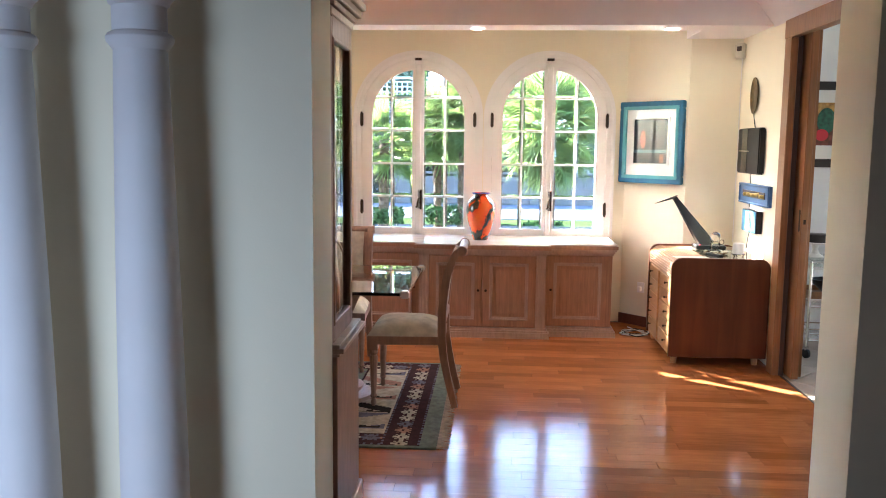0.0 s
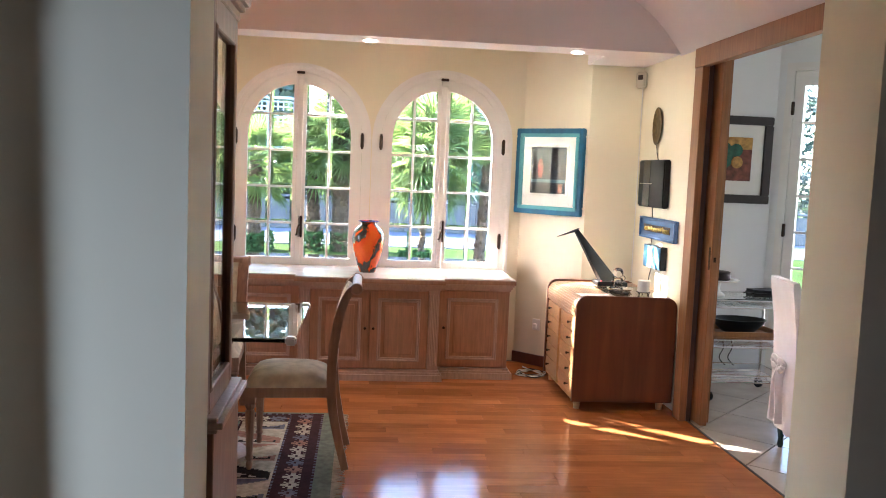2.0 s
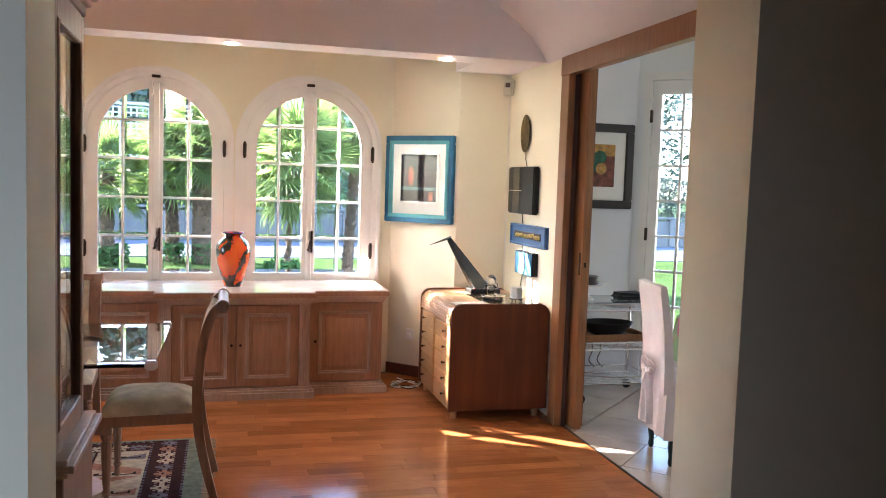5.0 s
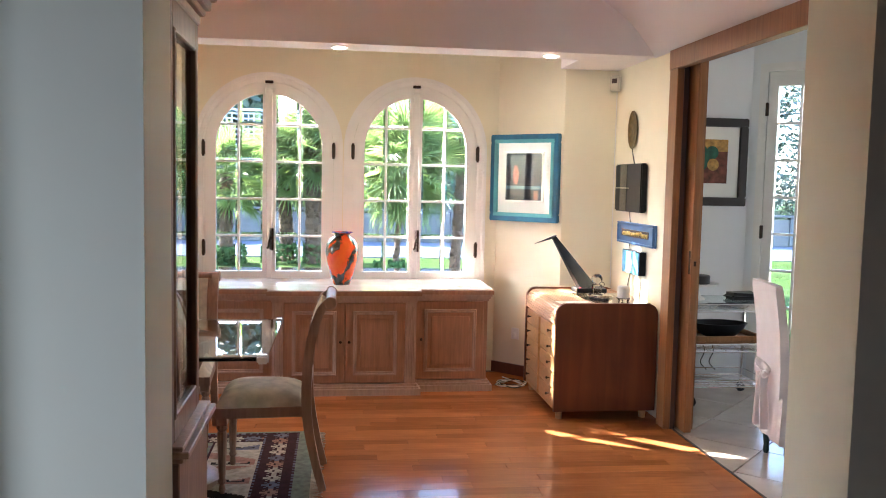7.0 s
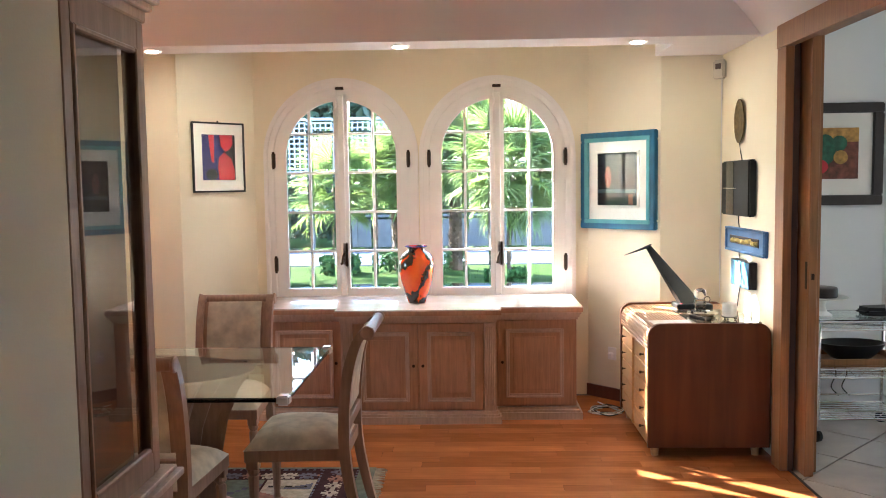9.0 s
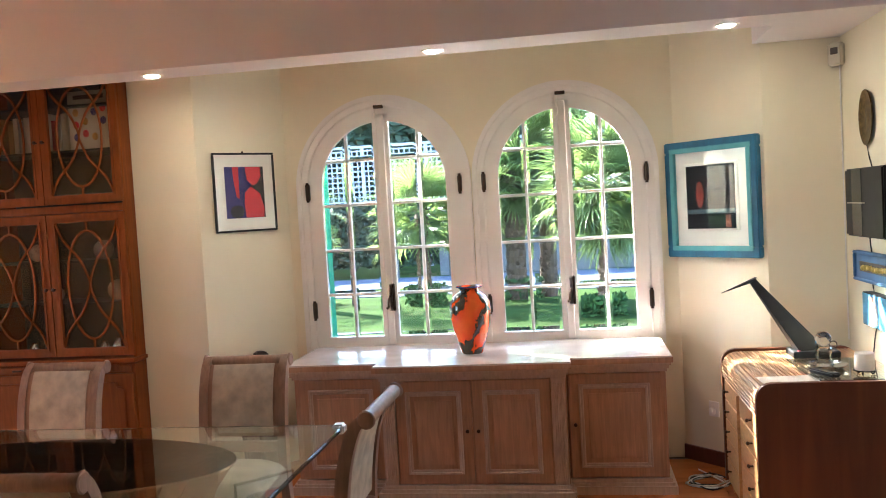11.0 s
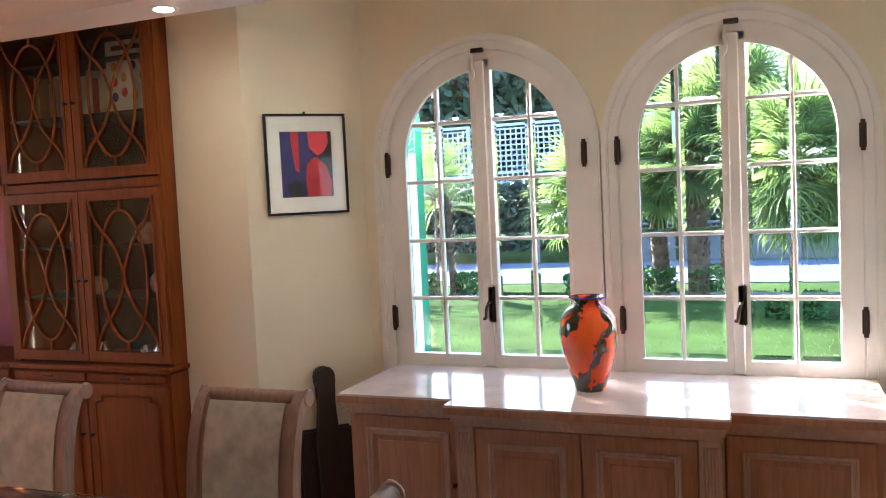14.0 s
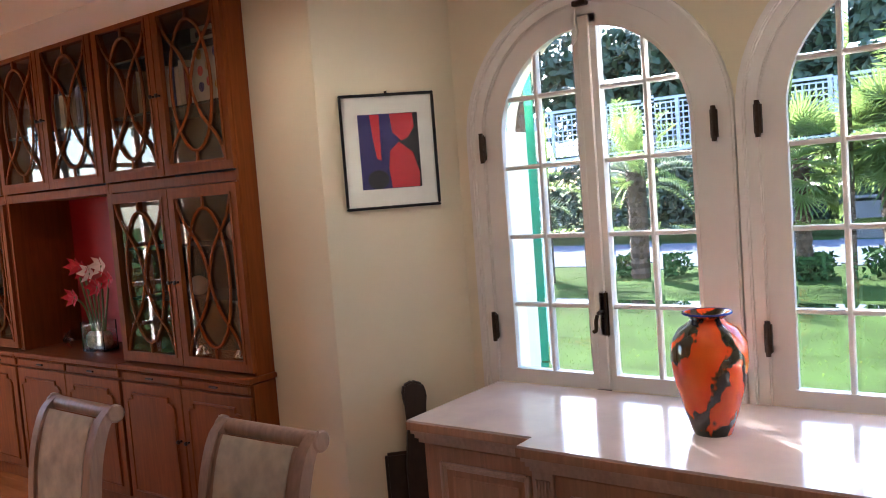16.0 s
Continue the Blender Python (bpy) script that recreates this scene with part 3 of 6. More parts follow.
def dining_chair(m):
    c = thing("dining_chair", (0, 0, 0), "pickled wood dining chair with scroll back and cream velvet upholstery", "chair", "chairs round the glass table")
    line = curve_through([(-0.275, 0.0, 0), (-0.235, 0.16, 0), (-0.205, 0.32, 0), (-0.195, 0.46, 0), (-0.20, 0.62, 0), (-0.222, 0.78, 0), (-0.262, 0.90, 0), (-0.305, 0.945, 0)], 4)
    line = [(p.x, p.y) for p in line]
    n = len(line)
    thick = [0.034 + 0.012 * math.sin(math.pi * i / (n - 1)) for i in range(n)]
    for s in (-1, 1):
        x0, x1 = sorted((s * 0.182, s * 0.224))
        st = part("back_post", side_band(line, thick, x0, x1), M["chair_wood"], c, "", True)
        # carved scroll at the head of the post
        bm = bmesh.new()
        spiral = []
        for k in range(15):
            a = math.pi * 0.4 + k * 0.33
            rr = 0.031 * (1 - k / 19)
            spiral.append((s * 0.224, -0.306 + rr * math.cos(a), 0.932 + rr * math.sin(a)))
        tube(bm, spiral, 0.006, 6)
        part("scroll", bm, M["pickled_light"], st, "carved scroll", True)
    bm = lathe(bmesh.new(), [(0.026, -0.23), (0.031, -0.226), (0.031, -0.218), (0.025, -0.214), (0.025, 0.214), (0.031, 0.218), (0.031, 0.226), (0.026, 0.23)], 16)
    part("top_rail", moved(bm, pose(0, -0.306, 0.934, 0, 90, 0)), M["chair_wood"], c, "", True)
    part("back_rail", blk(-0.182, 0.182, -0.218, -0.188, 0.50, 0.55, bevel=0.004), M["chair_wood"], c)
    sub = [p for p in line if 0.55 < p[1] < 0.92]
    part("back_cushion", side_band(sub, [0.034] * len(sub), -0.159, 0.159), M["fabric"], c, "cream velvet back pad", True)
    for s in (-1, 1):
        x0, x1 = sorted((s * 0.158, s * 0.183))
        part("back_frame", side_band(sub, 0.026, x0, x1), M["chair_wood"], c, "", True)
    # seat frame and domed cushion
    part("seat_frame", prism(bmesh.new(), [(-0.215, -0.205), (0.215, -0.205), (0.245, 0.225), (-0.245, 0.225)], "z", 0.375, 0.425), M["chair_wood"], c)
    bm = bmesh.new()
    nx, ny = 12, 12
    grid = []
    for j in range(ny + 1):
        v = j / ny
        row = []
        for i in range(nx + 1):
            u = 2 * i / nx - 1
            hw = 0.21 + 0.035 * v
            dome = (1 - abs(u) ** 4) * (1 - abs(2 * v - 1) ** 4)
            ex = 1 + 0.03 * math.sqrt(max(0, dome))
            row.append(bm.verts.new((u * hw * ex, -0.19 + 0.42 * v, 0.425 + 0.075 * dome ** 0.6)))
        grid.append(row)
    for j in range(ny):
        for i in range(nx):
            bm.faces.new((grid[j][i], grid[j][i + 1], grid[j + 1][i + 1], grid[j + 1][i]))
    part("seat", bm, M["fabric"], c, "domed cream velvet seat", True)
    for s in (-1, 1):
        prof = [(0.011, 0), (0.016, 0.02), (0.012, 0.045), (0.021, 0.06), (0.014, 0.075), (0.017, 0.11), (0.024, 0.30), (0.018, 0.31), (0.027, 0.325), (0.024, 0.34)]
        bm = lathe(bmesh.new(), prof, 24, (s * 0.215, 0.195, 0), 10, 0.10)
        box(bm, s * 0.215 - 0.026, s * 0.215 + 0.026, 0.169, 0.221, 0.34, 0.42, bevel=0.003)
        part("leg", bm, M["chair_wood"], c, "", True)
    c.matrix_basis = m @ Matrix.Diagonal((0.94, 1, 0.975, 1))
    return c


chair = dining_chair(pose(-0.575, 4.72, 0.012, 0, 0, 90))
copy_thing(chair, pose(-1.155, 5.41, 0.0, 0, 0, 180))
copy_thing(chair, pose(-2.07, 5.36, 0.0, 0, 0, 178))
copy_thing(chair, pose(-1.085, 4.23, 0.012, 0, 0, 0))


def dining_table():
    t = thing("dining_table", (-1.50, 4.68, 0.012), "glass dining table on a fluted pickled wood pedestal", "table")
    x0, x1, y0, y1 = -0.97, 0.965, -0.51, 0.49
    part("tabletop", blk(x0, x1, y0, y1, 0.708, 0.726, bevel=0.004, seg=2), M["table_glass"], t, "clear thick glass top")
    prof = [(0.295, 0.0), (0.30, 0.03), (0.285, 0.045), (0.27, 0.05), (0.275, 0.075), (0.25, 0.095), (0.24, 0.11)]
    bm = moved(lathe(bmesh.new(), prof, 48), Matrix.Diagonal((2.35, 1.15, 1.0, 1.0)))
    part("base", bm, M["pickled_light"], t, "stepped oval foot", True)
    prof = [(0.235, 0.11), (0.23, 0.2), (0.232, 0.35), (0.245, 0.5), (0.265, 0.61), (0.29, 0.69), (0.297, 0.70)]
    bm = moved(lathe(bmesh.new(), prof, 192, (0, 0, 0), 32, 0.07), Matrix.Diagonal((2.35, 1.15, 1.0, 1.0)))
    part("pedestal", bm, M["chair_wood"], t, "fluted flaring pedestal", True)
    bm = moved(lathe(bmesh.new(), [(0.297, 0.70), (0.297, 0.708)], 64), Matrix.Diagonal((2.35, 1.15, 1.0, 1.0)))
    part("cap", bm, M["pickled_light"], t)
    for x in (x0, x1):
        for y in (y0, y1):
            sx, sy = (1 if x > 0 else -1), (1 if y > 0 else -1)
            bm = blk(x - 0.045 if sx > 0 else x - 0.006, x + 0.006 if sx > 0 else x + 0.045, y - 0.045 if sy > 0 else y - 0.006, y + 0.006 if sy > 0 else y + 0.045, 0.695, 0.734, bevel=0.008, seg=3)
            part("corner_guard", bm, M["corner"], t, "clear soft corner guard", True)
    return t


M["corner"] = material("clear_plastic_guard", (0.75, 0.72, 0.68), 0.2, vary=0.03)
dining_table()

RUG = [material("rug_wool_" + n, c, 0.95, vary=0.25, scale=30, bump=0.3, bump_scale=200, spec=0.1) for n, c in (
    ("sage", (0.20, 0.22, 0.17)), ("maroon", (0.055, 0.022, 0.026)), ("cream", (0.50, 0.43, 0.33)), ("rose", (0.36, 0.19, 0.14)), ("slate", (0.16, 0.15, 0.19)), ("black", (0.03, 0.027, 0.024)))]


def rug_colour(u, v, wide):
    """u from the fringed end inwards, v across: a banded flat-weave."""
    e = min(v, wide - v)
    edge = min(u, e + 0.0)
    if u < 0.09 or e < 0.03:
        return 0
    a = None
    if u < 0.29 and e >= 0.03:
        a, b = u - 0.09, v
        if e < 0.19:
            b = v
    elif e < 0.19:
        a, b = e - 0.03, u
    if a is not None:
        if a < 0.03 or a > 0.17:
            k = int(b / 0.02) % 2
            return (1 if k else 4) if a < 0.015 or a > 0.185 else 1
        p, q = (b % 0.10) - 0.05, a - 0.10
        star = abs(p) + abs(q) < 0.035 or (abs(p) < 0.012 and abs(q) < 0.045) or (abs(q) < 0.012 and abs(p) < 0.045) or (abs(abs(p) - abs(q)) < 0.008 and abs(p) < 0.036)
        if star:
            return (2, 2, 3, 4)[int(b / 0.10) % 4] if abs(p) + abs(q) > 0.012 else 1
        return 1
    w = (u - 0.29) % 0.62
    if w < 0.012 or w > 0.60:
        return 2
    if w < 0.26:
        s = (v + 0.6 * abs((w - 0.13))) % 0.26
        z = (v * 1.0 + (0.5 * w if int(v / 0.26) % 2 else -0.5 * w)) % 0.26
        if abs(w - 0.13) < 0.10 and 0.02 < v % 0.26 < 0.055 and (abs(w - 0.13) < 0.02 or v % 0.26 < 0.034 or abs(w - 0.13) > 0.08):
            return 5
        if z < 0.09:
            return (3, 4, 5, 3)[int(v / 0.26) % 4]
        return 2
    if w < 0.275:
        return 1
    return 0 if (int(v / 0.03) + int(w / 0.03)) % 9 else 4


def rug():
    x1, y0, y1, L = -0.36, 3.865, 5.49, 2.3
    r = thing("rug", (x1, y0, 0), "flat-woven geometric kilim rug with a fringed end", "rug")
    s = 0.0125
    nx, ny = int(L / s), int((y1 - y0) / s)
    vs = []
    for i in range(nx + 1):
        for j in range(ny + 1):
            vs.append((-i * s, j * s, 0.011 + 0.0012 * noise.noise((i * 0.05, j * 0.05, 3))))
    fs, mi = [], []
    for i in range(nx):
        for j in range(ny):
            a = i * (ny + 1) + j
            fs.append((a, a + 1, a + ny + 2, a + ny + 1))
            mi.append(rug_colour((i + 0.5) * s, (j + 0.5) * s, ny * s))
    me = bpy.data.meshes.new("pile")
    me.from_pydata(vs, [], fs)
    for m in RUG:
        me.materials.append(m)
    me.polygons.foreach_set("material_index", mi)
    ob = new("weave", me)
    ob.parent = r
    part("backing", blk(-nx * s, 0, 0, ny * s, 0.001, 0.0085), RUG[0], r)
    bm = bmesh.new()
    rg = random.Random(2)
    for k in range(150):
        y = (y1 - y0 - 0.02) * k / 149 + 0.01
        dy = rg.uniform(-0.012, 0.012)
        tube(bm, [(-0.002, y, 0.008), (0.025, y + dy * 0.4, 0.006), (rg.uniform(0.05, 0.065), y + dy, 0.003)], [0.003, 0.0026, 0.0018], 4)
    tagged(part("fringe", bm, M["fringe"], r, "knotted cream fringe"), kind="stuff")
    return r


M["fringe"] = material("cream_wool_fringe", (0.55, 0.50, 0.42), 0.9, vary=0.3, scale=30)
rug()


# ---- display wall unit ----
def ring_xz(bm, cx, cz, rx, rz, r, y, a0=0.0, a1=2 * math.pi, n=28):
    tube(bm, [(cx + rx * math.cos(a0 + (a1 - a0) * k / n), y, cz + rz * math.sin(a0 + (a1 - a0) * k / n)) for k in range(n + 1)], r, 6)


def tracery_door(parent, x0, x1, z0, z1, y, knob):
    """A glazed door with interlaced oval tracery."""
    w = 0.05
    def loop(o):
        return [(x0 + o, z0 + o), (x1 - o, z0 + o), (x1 - o, z1 - o), (x0 + o, z1 - o), (x0 + o, z0 + o)]
    bm = band(bmesh.new(), loop(w), loop(0.0), y, y + 0.024)
    bmesh.ops.remove_doubles(bm, verts=bm.verts, dist=1e-5)
    d = part("door", bm, M["cherry"], parent)
    bm = band(bmesh.new(), loop(w + 0.002), loop(w - 0.012), y - 0.005, y + 0.002)
    part("bead", bm, M["cherry"], d)
    g0, g1, h0, h1 = x0 + w, x1 - w, z0 + w, z1 - w
    part("pane", blk(g0 - 0.004, g1 + 0.004, y + 0.014, y + 0.018, h0 - 0.004, h1 + 0.004), M["glass"], d).visible_shadow = False
    bm = bmesh.new()
    cx, cz, hx, hz = (g0 + g1) / 2, (h0 + h1) / 2, (g1 - g0) / 2, (h1 - h0) / 2
    yy = y + 0.006
    ring_xz(bm, cx, cz, hx * 0.72, hz * 0.86, 0.0075, yy)
    # two crossing ogee lines from the corners through the middle
    for s in (-1, 1):
        pts = [(cx + s * hx, yy, cz + hz), (cx + s * hx * 0.78, yy, cz + hz * 0.72), (cx + s * hx * 0.3, yy, cz + hz * 0.42), (cx + s * 0.012, yy, cz + hz * 0.14), (cx, yy, cz), (cx + s * 0.012, yy, cz - hz * 0.14), (cx + s * hx * 0.3, yy, cz - hz * 0.42), (cx + s * hx * 0.78, yy, cz - hz * 0.72), (cx + s * hx, yy, cz - hz)]
        tube(bm, curve_through(pts, 4), 0.0075, 6)
        tube(bm, [(cx, yy, cz + s * hz * 0.85), (cx, yy, cz + s * hz)], 0.0075, 6)
    part("tracery", bm, M["cherry"], d, "interlaced oval tracery", True)
    lathe(bm := bmesh.new(), [(0.006, 0), (0.005, 0.012), (0.011, 0.018), (0.009, 0.026), (0.003, 0.028)], 10)
    part("knob", moved(bm, pose(knob, y - 0.001, cz - 0.02, 90)), M["dark_metal"], d, "dark knob", True)
    return d


def low_door(parent, x0, x1, z0, z1, y, knob):
    d = part("door", blk(x0, x1, y, y + 0.022, z0, z1, bevel=0.003), M["cherry"], parent)
    w, k = 0.055, 0.045
    o = [(x0 + w, z0 + w), (x1 - w, z0 + w), (x1 - w, z1 - w - k), (x1 - w - k * 0.3, z1 - w - k * 0.7), (x1 - w - k, z1 - w - k * 0.55), (x1 - w - k, z1 - w), (x0 + w + k, z1 - w), (x0 + w + k, z1 - w - k * 0.55), (x0 + w + k * 0.3, z1 - w - k * 0.7), (x0 + w, z1 - w - k)]
    bm = prism(bmesh.new(), o, "y", y - 0.006, y + 0.002)
    part("panel", bm, M["cherry"], d)
    loop = [(px, y - 0.005, pz) for px, pz in (*o, o[0])]
    part("moulding", tube(bmesh.new(), loop, 0.007, 6), M["cherry"], d)
    lathe(bm := bmesh.new(), [(0.006, 0), (0.005, 0.012), (0.011, 0.018), (0.009, 0.026), (0.003, 0.028)], 10)
    part("knob", moved(bm, pose(knob, y - 0.001, (z0 + z1) / 2 + 0.05, 90)), M["dark_metal"], d, "dark knob", True)


def wall_unit(x0, x1, niche):
    u = thing("display_cabinet", (0, 0, 0), "tall cherry display cabinet with " + ("an open red-backed niche" if niche else "glazed tracery doors"), "cabinet", "cherry wall unit")
    yf, yb, zt = 6.575, 6.98, 2.545
    xm = (x0 + x1) / 2
    t = 0.022
    for a, b in ((x0, x0 + t), (x1 - t, x1)):
        part("side_panel", blk(a, b, yf, yb, 0.80, zt, bevel=0.002), M["cherry"], u)
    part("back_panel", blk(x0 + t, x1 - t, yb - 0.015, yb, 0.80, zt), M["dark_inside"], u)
    part("top_panel", blk(x0 + t, x1 - t, yf, yb - 0.015, zt - 0.03, zt), M["cherry"], u)
    part("middle_shelf", blk(x0 + t, x1 - t, yf, yb - 0.015, 1.68, 1.725), M["cherry"], u)
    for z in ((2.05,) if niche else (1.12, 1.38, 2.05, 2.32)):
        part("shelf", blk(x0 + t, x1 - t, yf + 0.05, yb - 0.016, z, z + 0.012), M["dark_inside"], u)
    # lower cupboard, ledge with a beaded edge
    part("cupboard", blk(x0, x1, yf - 0.03, yb, 0.06, 0.765), M["cherry"], u)
    part("plinth", blk(x0, x1, yf - 0.015, yb, 0.0, 0.06), M["cherry"], u)
    part("ledge", blk(x0, x1 + (0.015 if x1 > -2.3 else 0), yf - 0.062, yb, 0.775, 0.80, bevel=0.004), M["cherry"], u)
    bm = bmesh.new()
    nb = int((x1 - x0) / 0.018)
    for k in range(nb):
        x = x0 + (k + 0.5) * (x1 - x0) / nb
        box(bm, x - 0.006, x + 0.006, yf - 0.056, yf - 0.03, 0.764, 0.776, bevel=0.003)
    part("beading", bm, M["cherry"], u)
    low_door(u, x0 + 0.01, xm - 0.003, 0.09, 0.71, yf - 0.052, xm - 0.03)
    low_door(u, xm + 0.003, x1 - 0.01, 0.09, 0.71, yf - 0.052, xm + 0.03)
    for a, b in ((x0 + 0.02, xm - 0.01), (xm + 0.01, x1 - 0.02)):
        part("drawer", blk(a, b, yf - 0.046, yf - 0.03, 0.72, 0.76, bevel=0.004), M["cherry"], u)
        part("pull", blk((a + b) / 2 - 0.03, (a + b) / 2 + 0.03, yf - 0.058, yf - 0.046, 0.735, 0.745, bevel=0.003), M["dark_metal"], u, "dark metal pull")
    tracery_door(u, x0 + 0.008, xm - 0.003, 1.735, zt - 0.02, yf - 0.02, xm - 0.025)
    tracery_door(u, xm + 0.003, x1 - 0.008, 1.735, zt - 0.02, yf - 0.02, xm + 0.025)
    if niche:
        part("niche_back", blk(x0 + t, x1 - t, yb - 0.03, yb - 0.016, 0.80, 1.68), M["red_back"], u, "deep red niche back")
    else:
        tracery_door(u, x0 + 0.008, xm - 0.003, 0.815, 1.675, yf - 0.02, xm - 0.025)
        tracery_door(u, xm + 0.003, x1 - 0.008, 0.815, 1.675, yf - 0.02, xm + 0.025)
    return u


wall_unit(-3.24, -2.213, False)
wall_unit(-4.33, -3.244, True)
wall_unit(-5.19, -4.334, False)


# ---- vitrine behind the partition ----
def vitrine():
    v = thing("display_vitrine", (0, 0, 0), "pickled wood vitrine with glazed sides and moulded cornice", "cabinet")
    x0, x1, y0, y1 = -1.65, -0.67, 2.795, 3.235
    zb, zt = 0.79, 1.96
    part("base", blk(x0 - 0.02, x1 + 0.02, y0, y1 + 0.03, 0.09, 0.745, bevel=0.003), M["chair_wood"], v)
    part("plinth", blk(x0 - 0.035, x1 + 0.035, y0, y1 + 0.045, 0.0, 0.09, bevel=0.006), M["pickled_light"], v)
    bm = bmesh.new()
    for o, z0, z1 in ((0.03, 0.745, 0.757), (0.045, 0.757, 0.777), (0.03, 0.777, 0.79)):
        box(bm, x0 - o, x1 + o, y0, y1 + o + 0.01, z0, z1, bevel=0.003)
    part("ledge", bm, M["pickled_light"], v)
    for x in (x0, x1 - 0.045):
        for y in (y0, y1 - 0.045):
            part("post", blk(x, x + 0.045, y, y + 0.045, zb, zt, bevel=0.004), M["chair_wood"], v)
    # side frames, inner beading and panes
    for x, s in ((x0, -1), (x1, 1)):
        xa, xb = (x, x + 0.03) if s < 0 else (x - 0.03, x)
        for c, d in ((zb, zb + 0.06), (zt - 0.07, zt)):
            part("side_rail", blk(xa, xb, y0 + 0.045, y1 - 0.045, c, d), M["chair_wood"], v)
        bm = bmesh.new()
        xo = x + 0.004 * s
        for a, b, c, d in ((y0 + 0.045, y0 + 0.06, zb + 0.06, zt - 0.07), (y1 - 0.06, y1 - 0.045, zb + 0.06, zt - 0.07), (y0 + 0.06, y1 - 0.06, zb + 0.06, zb + 0.075), (y0 + 0.06, y1 - 0.06, zt - 0.085, zt - 0.07)):
            box(bm, min(xo, xo - 0.02 * s), max(xo, xo - 0.02 * s), a, b, c, d, bevel=0.004)
        part("bead", bm, M["chair_wood"], v)
        part("pane", blk(x - 0.014 * s - 0.002, x - 0.014 * s + 0.002, y0 + 0.05, y1 - 0.05, zb + 0.062, zt - 0.072), M["glass"], v)
    part("front_pane", blk(x0 + 0.045, x1 - 0.045, y1 - 0.025, y1 - 0.02, zb, zt), M["glass"], v)
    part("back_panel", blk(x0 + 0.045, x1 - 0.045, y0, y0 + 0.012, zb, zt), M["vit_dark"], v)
    # added dark sheet close behind the pane makes the glass look shaded and mirror-like
    part("dark_glass_backing", blk(x1 - 0.07, x1 - 0.06, y0 + 0.012, y1 - 0.03, zb, zt), M["vit_dark"], v)
    bm = bmesh.new()
    for o, z0, z1 in ((0.006, zt, zt + 0.03), (0.02, zt + 0.03, zt + 0.05), (0.035, zt + 0.05, zt + 0.08), (0.05, zt + 0.08, zt + 0.11)):
        box(bm, x0 - o, x1 + o, y0, y1 + o, z0, z1, bevel=0.004)
    part("cornice", bm, M["pickled_light"], v)
    return v


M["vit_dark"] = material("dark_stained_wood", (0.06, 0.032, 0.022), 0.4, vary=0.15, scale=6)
vitrine()


# ---- columns in the hall ----
def hall_column(x):
    c = thing("column", (x, 2.29, 0), "smooth off-white plaster column with ringed capital", "column", "hall columns")
    sh = [(0.104, 0.12)] + [(0.104 - 0.028 * (k / 12) ** 1.6, 0.12 + 1.66 * k / 12) for k in range(1, 13)]
    part("shaft", lathe(bmesh.new(), sh, 40), M["column"], c, "", True)
    part("base", lathe(bmesh.new(), [(0.13, 0), (0.13, 0.04), (0.12, 0.055), (0.128, 0.075), (0.125, 0.10), (0.108, 0.12)], 40), M["column"], c, "", True)
    part("ring", lathe(bmesh.new(), [(0.078, 1.778), (0.083, 1.786), (0.094, 1.80), (0.096, 1.812), (0.09, 1.822), (0.076, 1.83)], 40), M["column"], c, "", True)
    part("capital", lathe(bmesh.new(), [(0.077, 1.83), (0.077, 1.90), (0.084, 1.905), (0.088, 1.915), (0.108, 1.935), (0.112, 1.95), (0.108, 1.96), (0.118, 1.99), (0.12, 2.05)], 40), M["column"], c, "", True)
    return c


for x in (-1.125, -1.54):
    hall_column(x)
structure("trim_entablature", blk(-5.2, -0.95, 2.16, PY0, 2.05, 2.3, bevel=0.01), M["column"], "off-white plaster entablature")


# ---- sliding door and casing ----
def sliding_door():
    d = tagged(thing("door_1", (XR, 0, 0), "honey-coloured wooden pocket door, slid open, with casing", "door"), kind="structure")
    part("casing", blk(-0.045, 0.0, DY1 + 0.05, DY1 + 0.17, 0.0, DZ, bevel=0.003), M["door_wood"], d)
    part("head", blk(-0.05, 0.0, DY0 - 0.12, DY1 + 0.17, DZ, DZ + 0.12, bevel=0.003), M["door_wood"], d)
    part("head_lining", blk(0.0, 0.14, DY0, DY1 + 0.13, DZ + 0.045, DZ + 0.08), M["door_wood"], d)
    part("jamb", blk(0.0, 0.03, DY1 + 0.05, DY1 + 0.13, 0.0, DZ + 0.045), M["vit_dark"], d)
    part("jamb", blk(0.11, 0.14, DY1 + 0.03, DY1 + 0.13, 0.0, DZ + 0.045), M["door_wood"], d)
    part("near_casing", blk(-0.045, 0.0, DY0 - 0.12, DY0, 0.0, DZ, bevel=0.003), M["door_wood"], d)
    leaf = part("leaf", blk(0.045, 0.09, DY1 - 0.06, DY1 + 0.12, 0.006, DZ + 0.03, bevel=0.002), M["door_wood"], d)
    part("lock", blk(0.0435, 0.0455, DY1 - 0.045, DY1 - 0.02, 0.98, 1.12, bevel=0.0005), M["dark_metal"], leaf, "dark flush pull")
    part("latch", blk(0.06, 0.075, DY1 - 0.0625, DY1 - 0.059, 1.03, 1.06), M["dark_metal"], leaf)


sliding_door()

# ---- kitchen floor: diagonal tiles ----
def clip_poly(poly, axis, lim, keep_above):
    out = []
    for i, p in enumerate(poly):
        q = poly[(i + 1) % len(poly)]
        a, b = (p[axis] >= lim) == keep_above, (q[axis] >= lim) == keep_above
        if a:
            out.append(p)
        if a != b:
            t = (lim - p[axis]) / (q[axis] - p[axis])
            out.append((p[0] + t * (q[0] - p[0]), p[1] + t * (q[1] - p[1])))
    return out


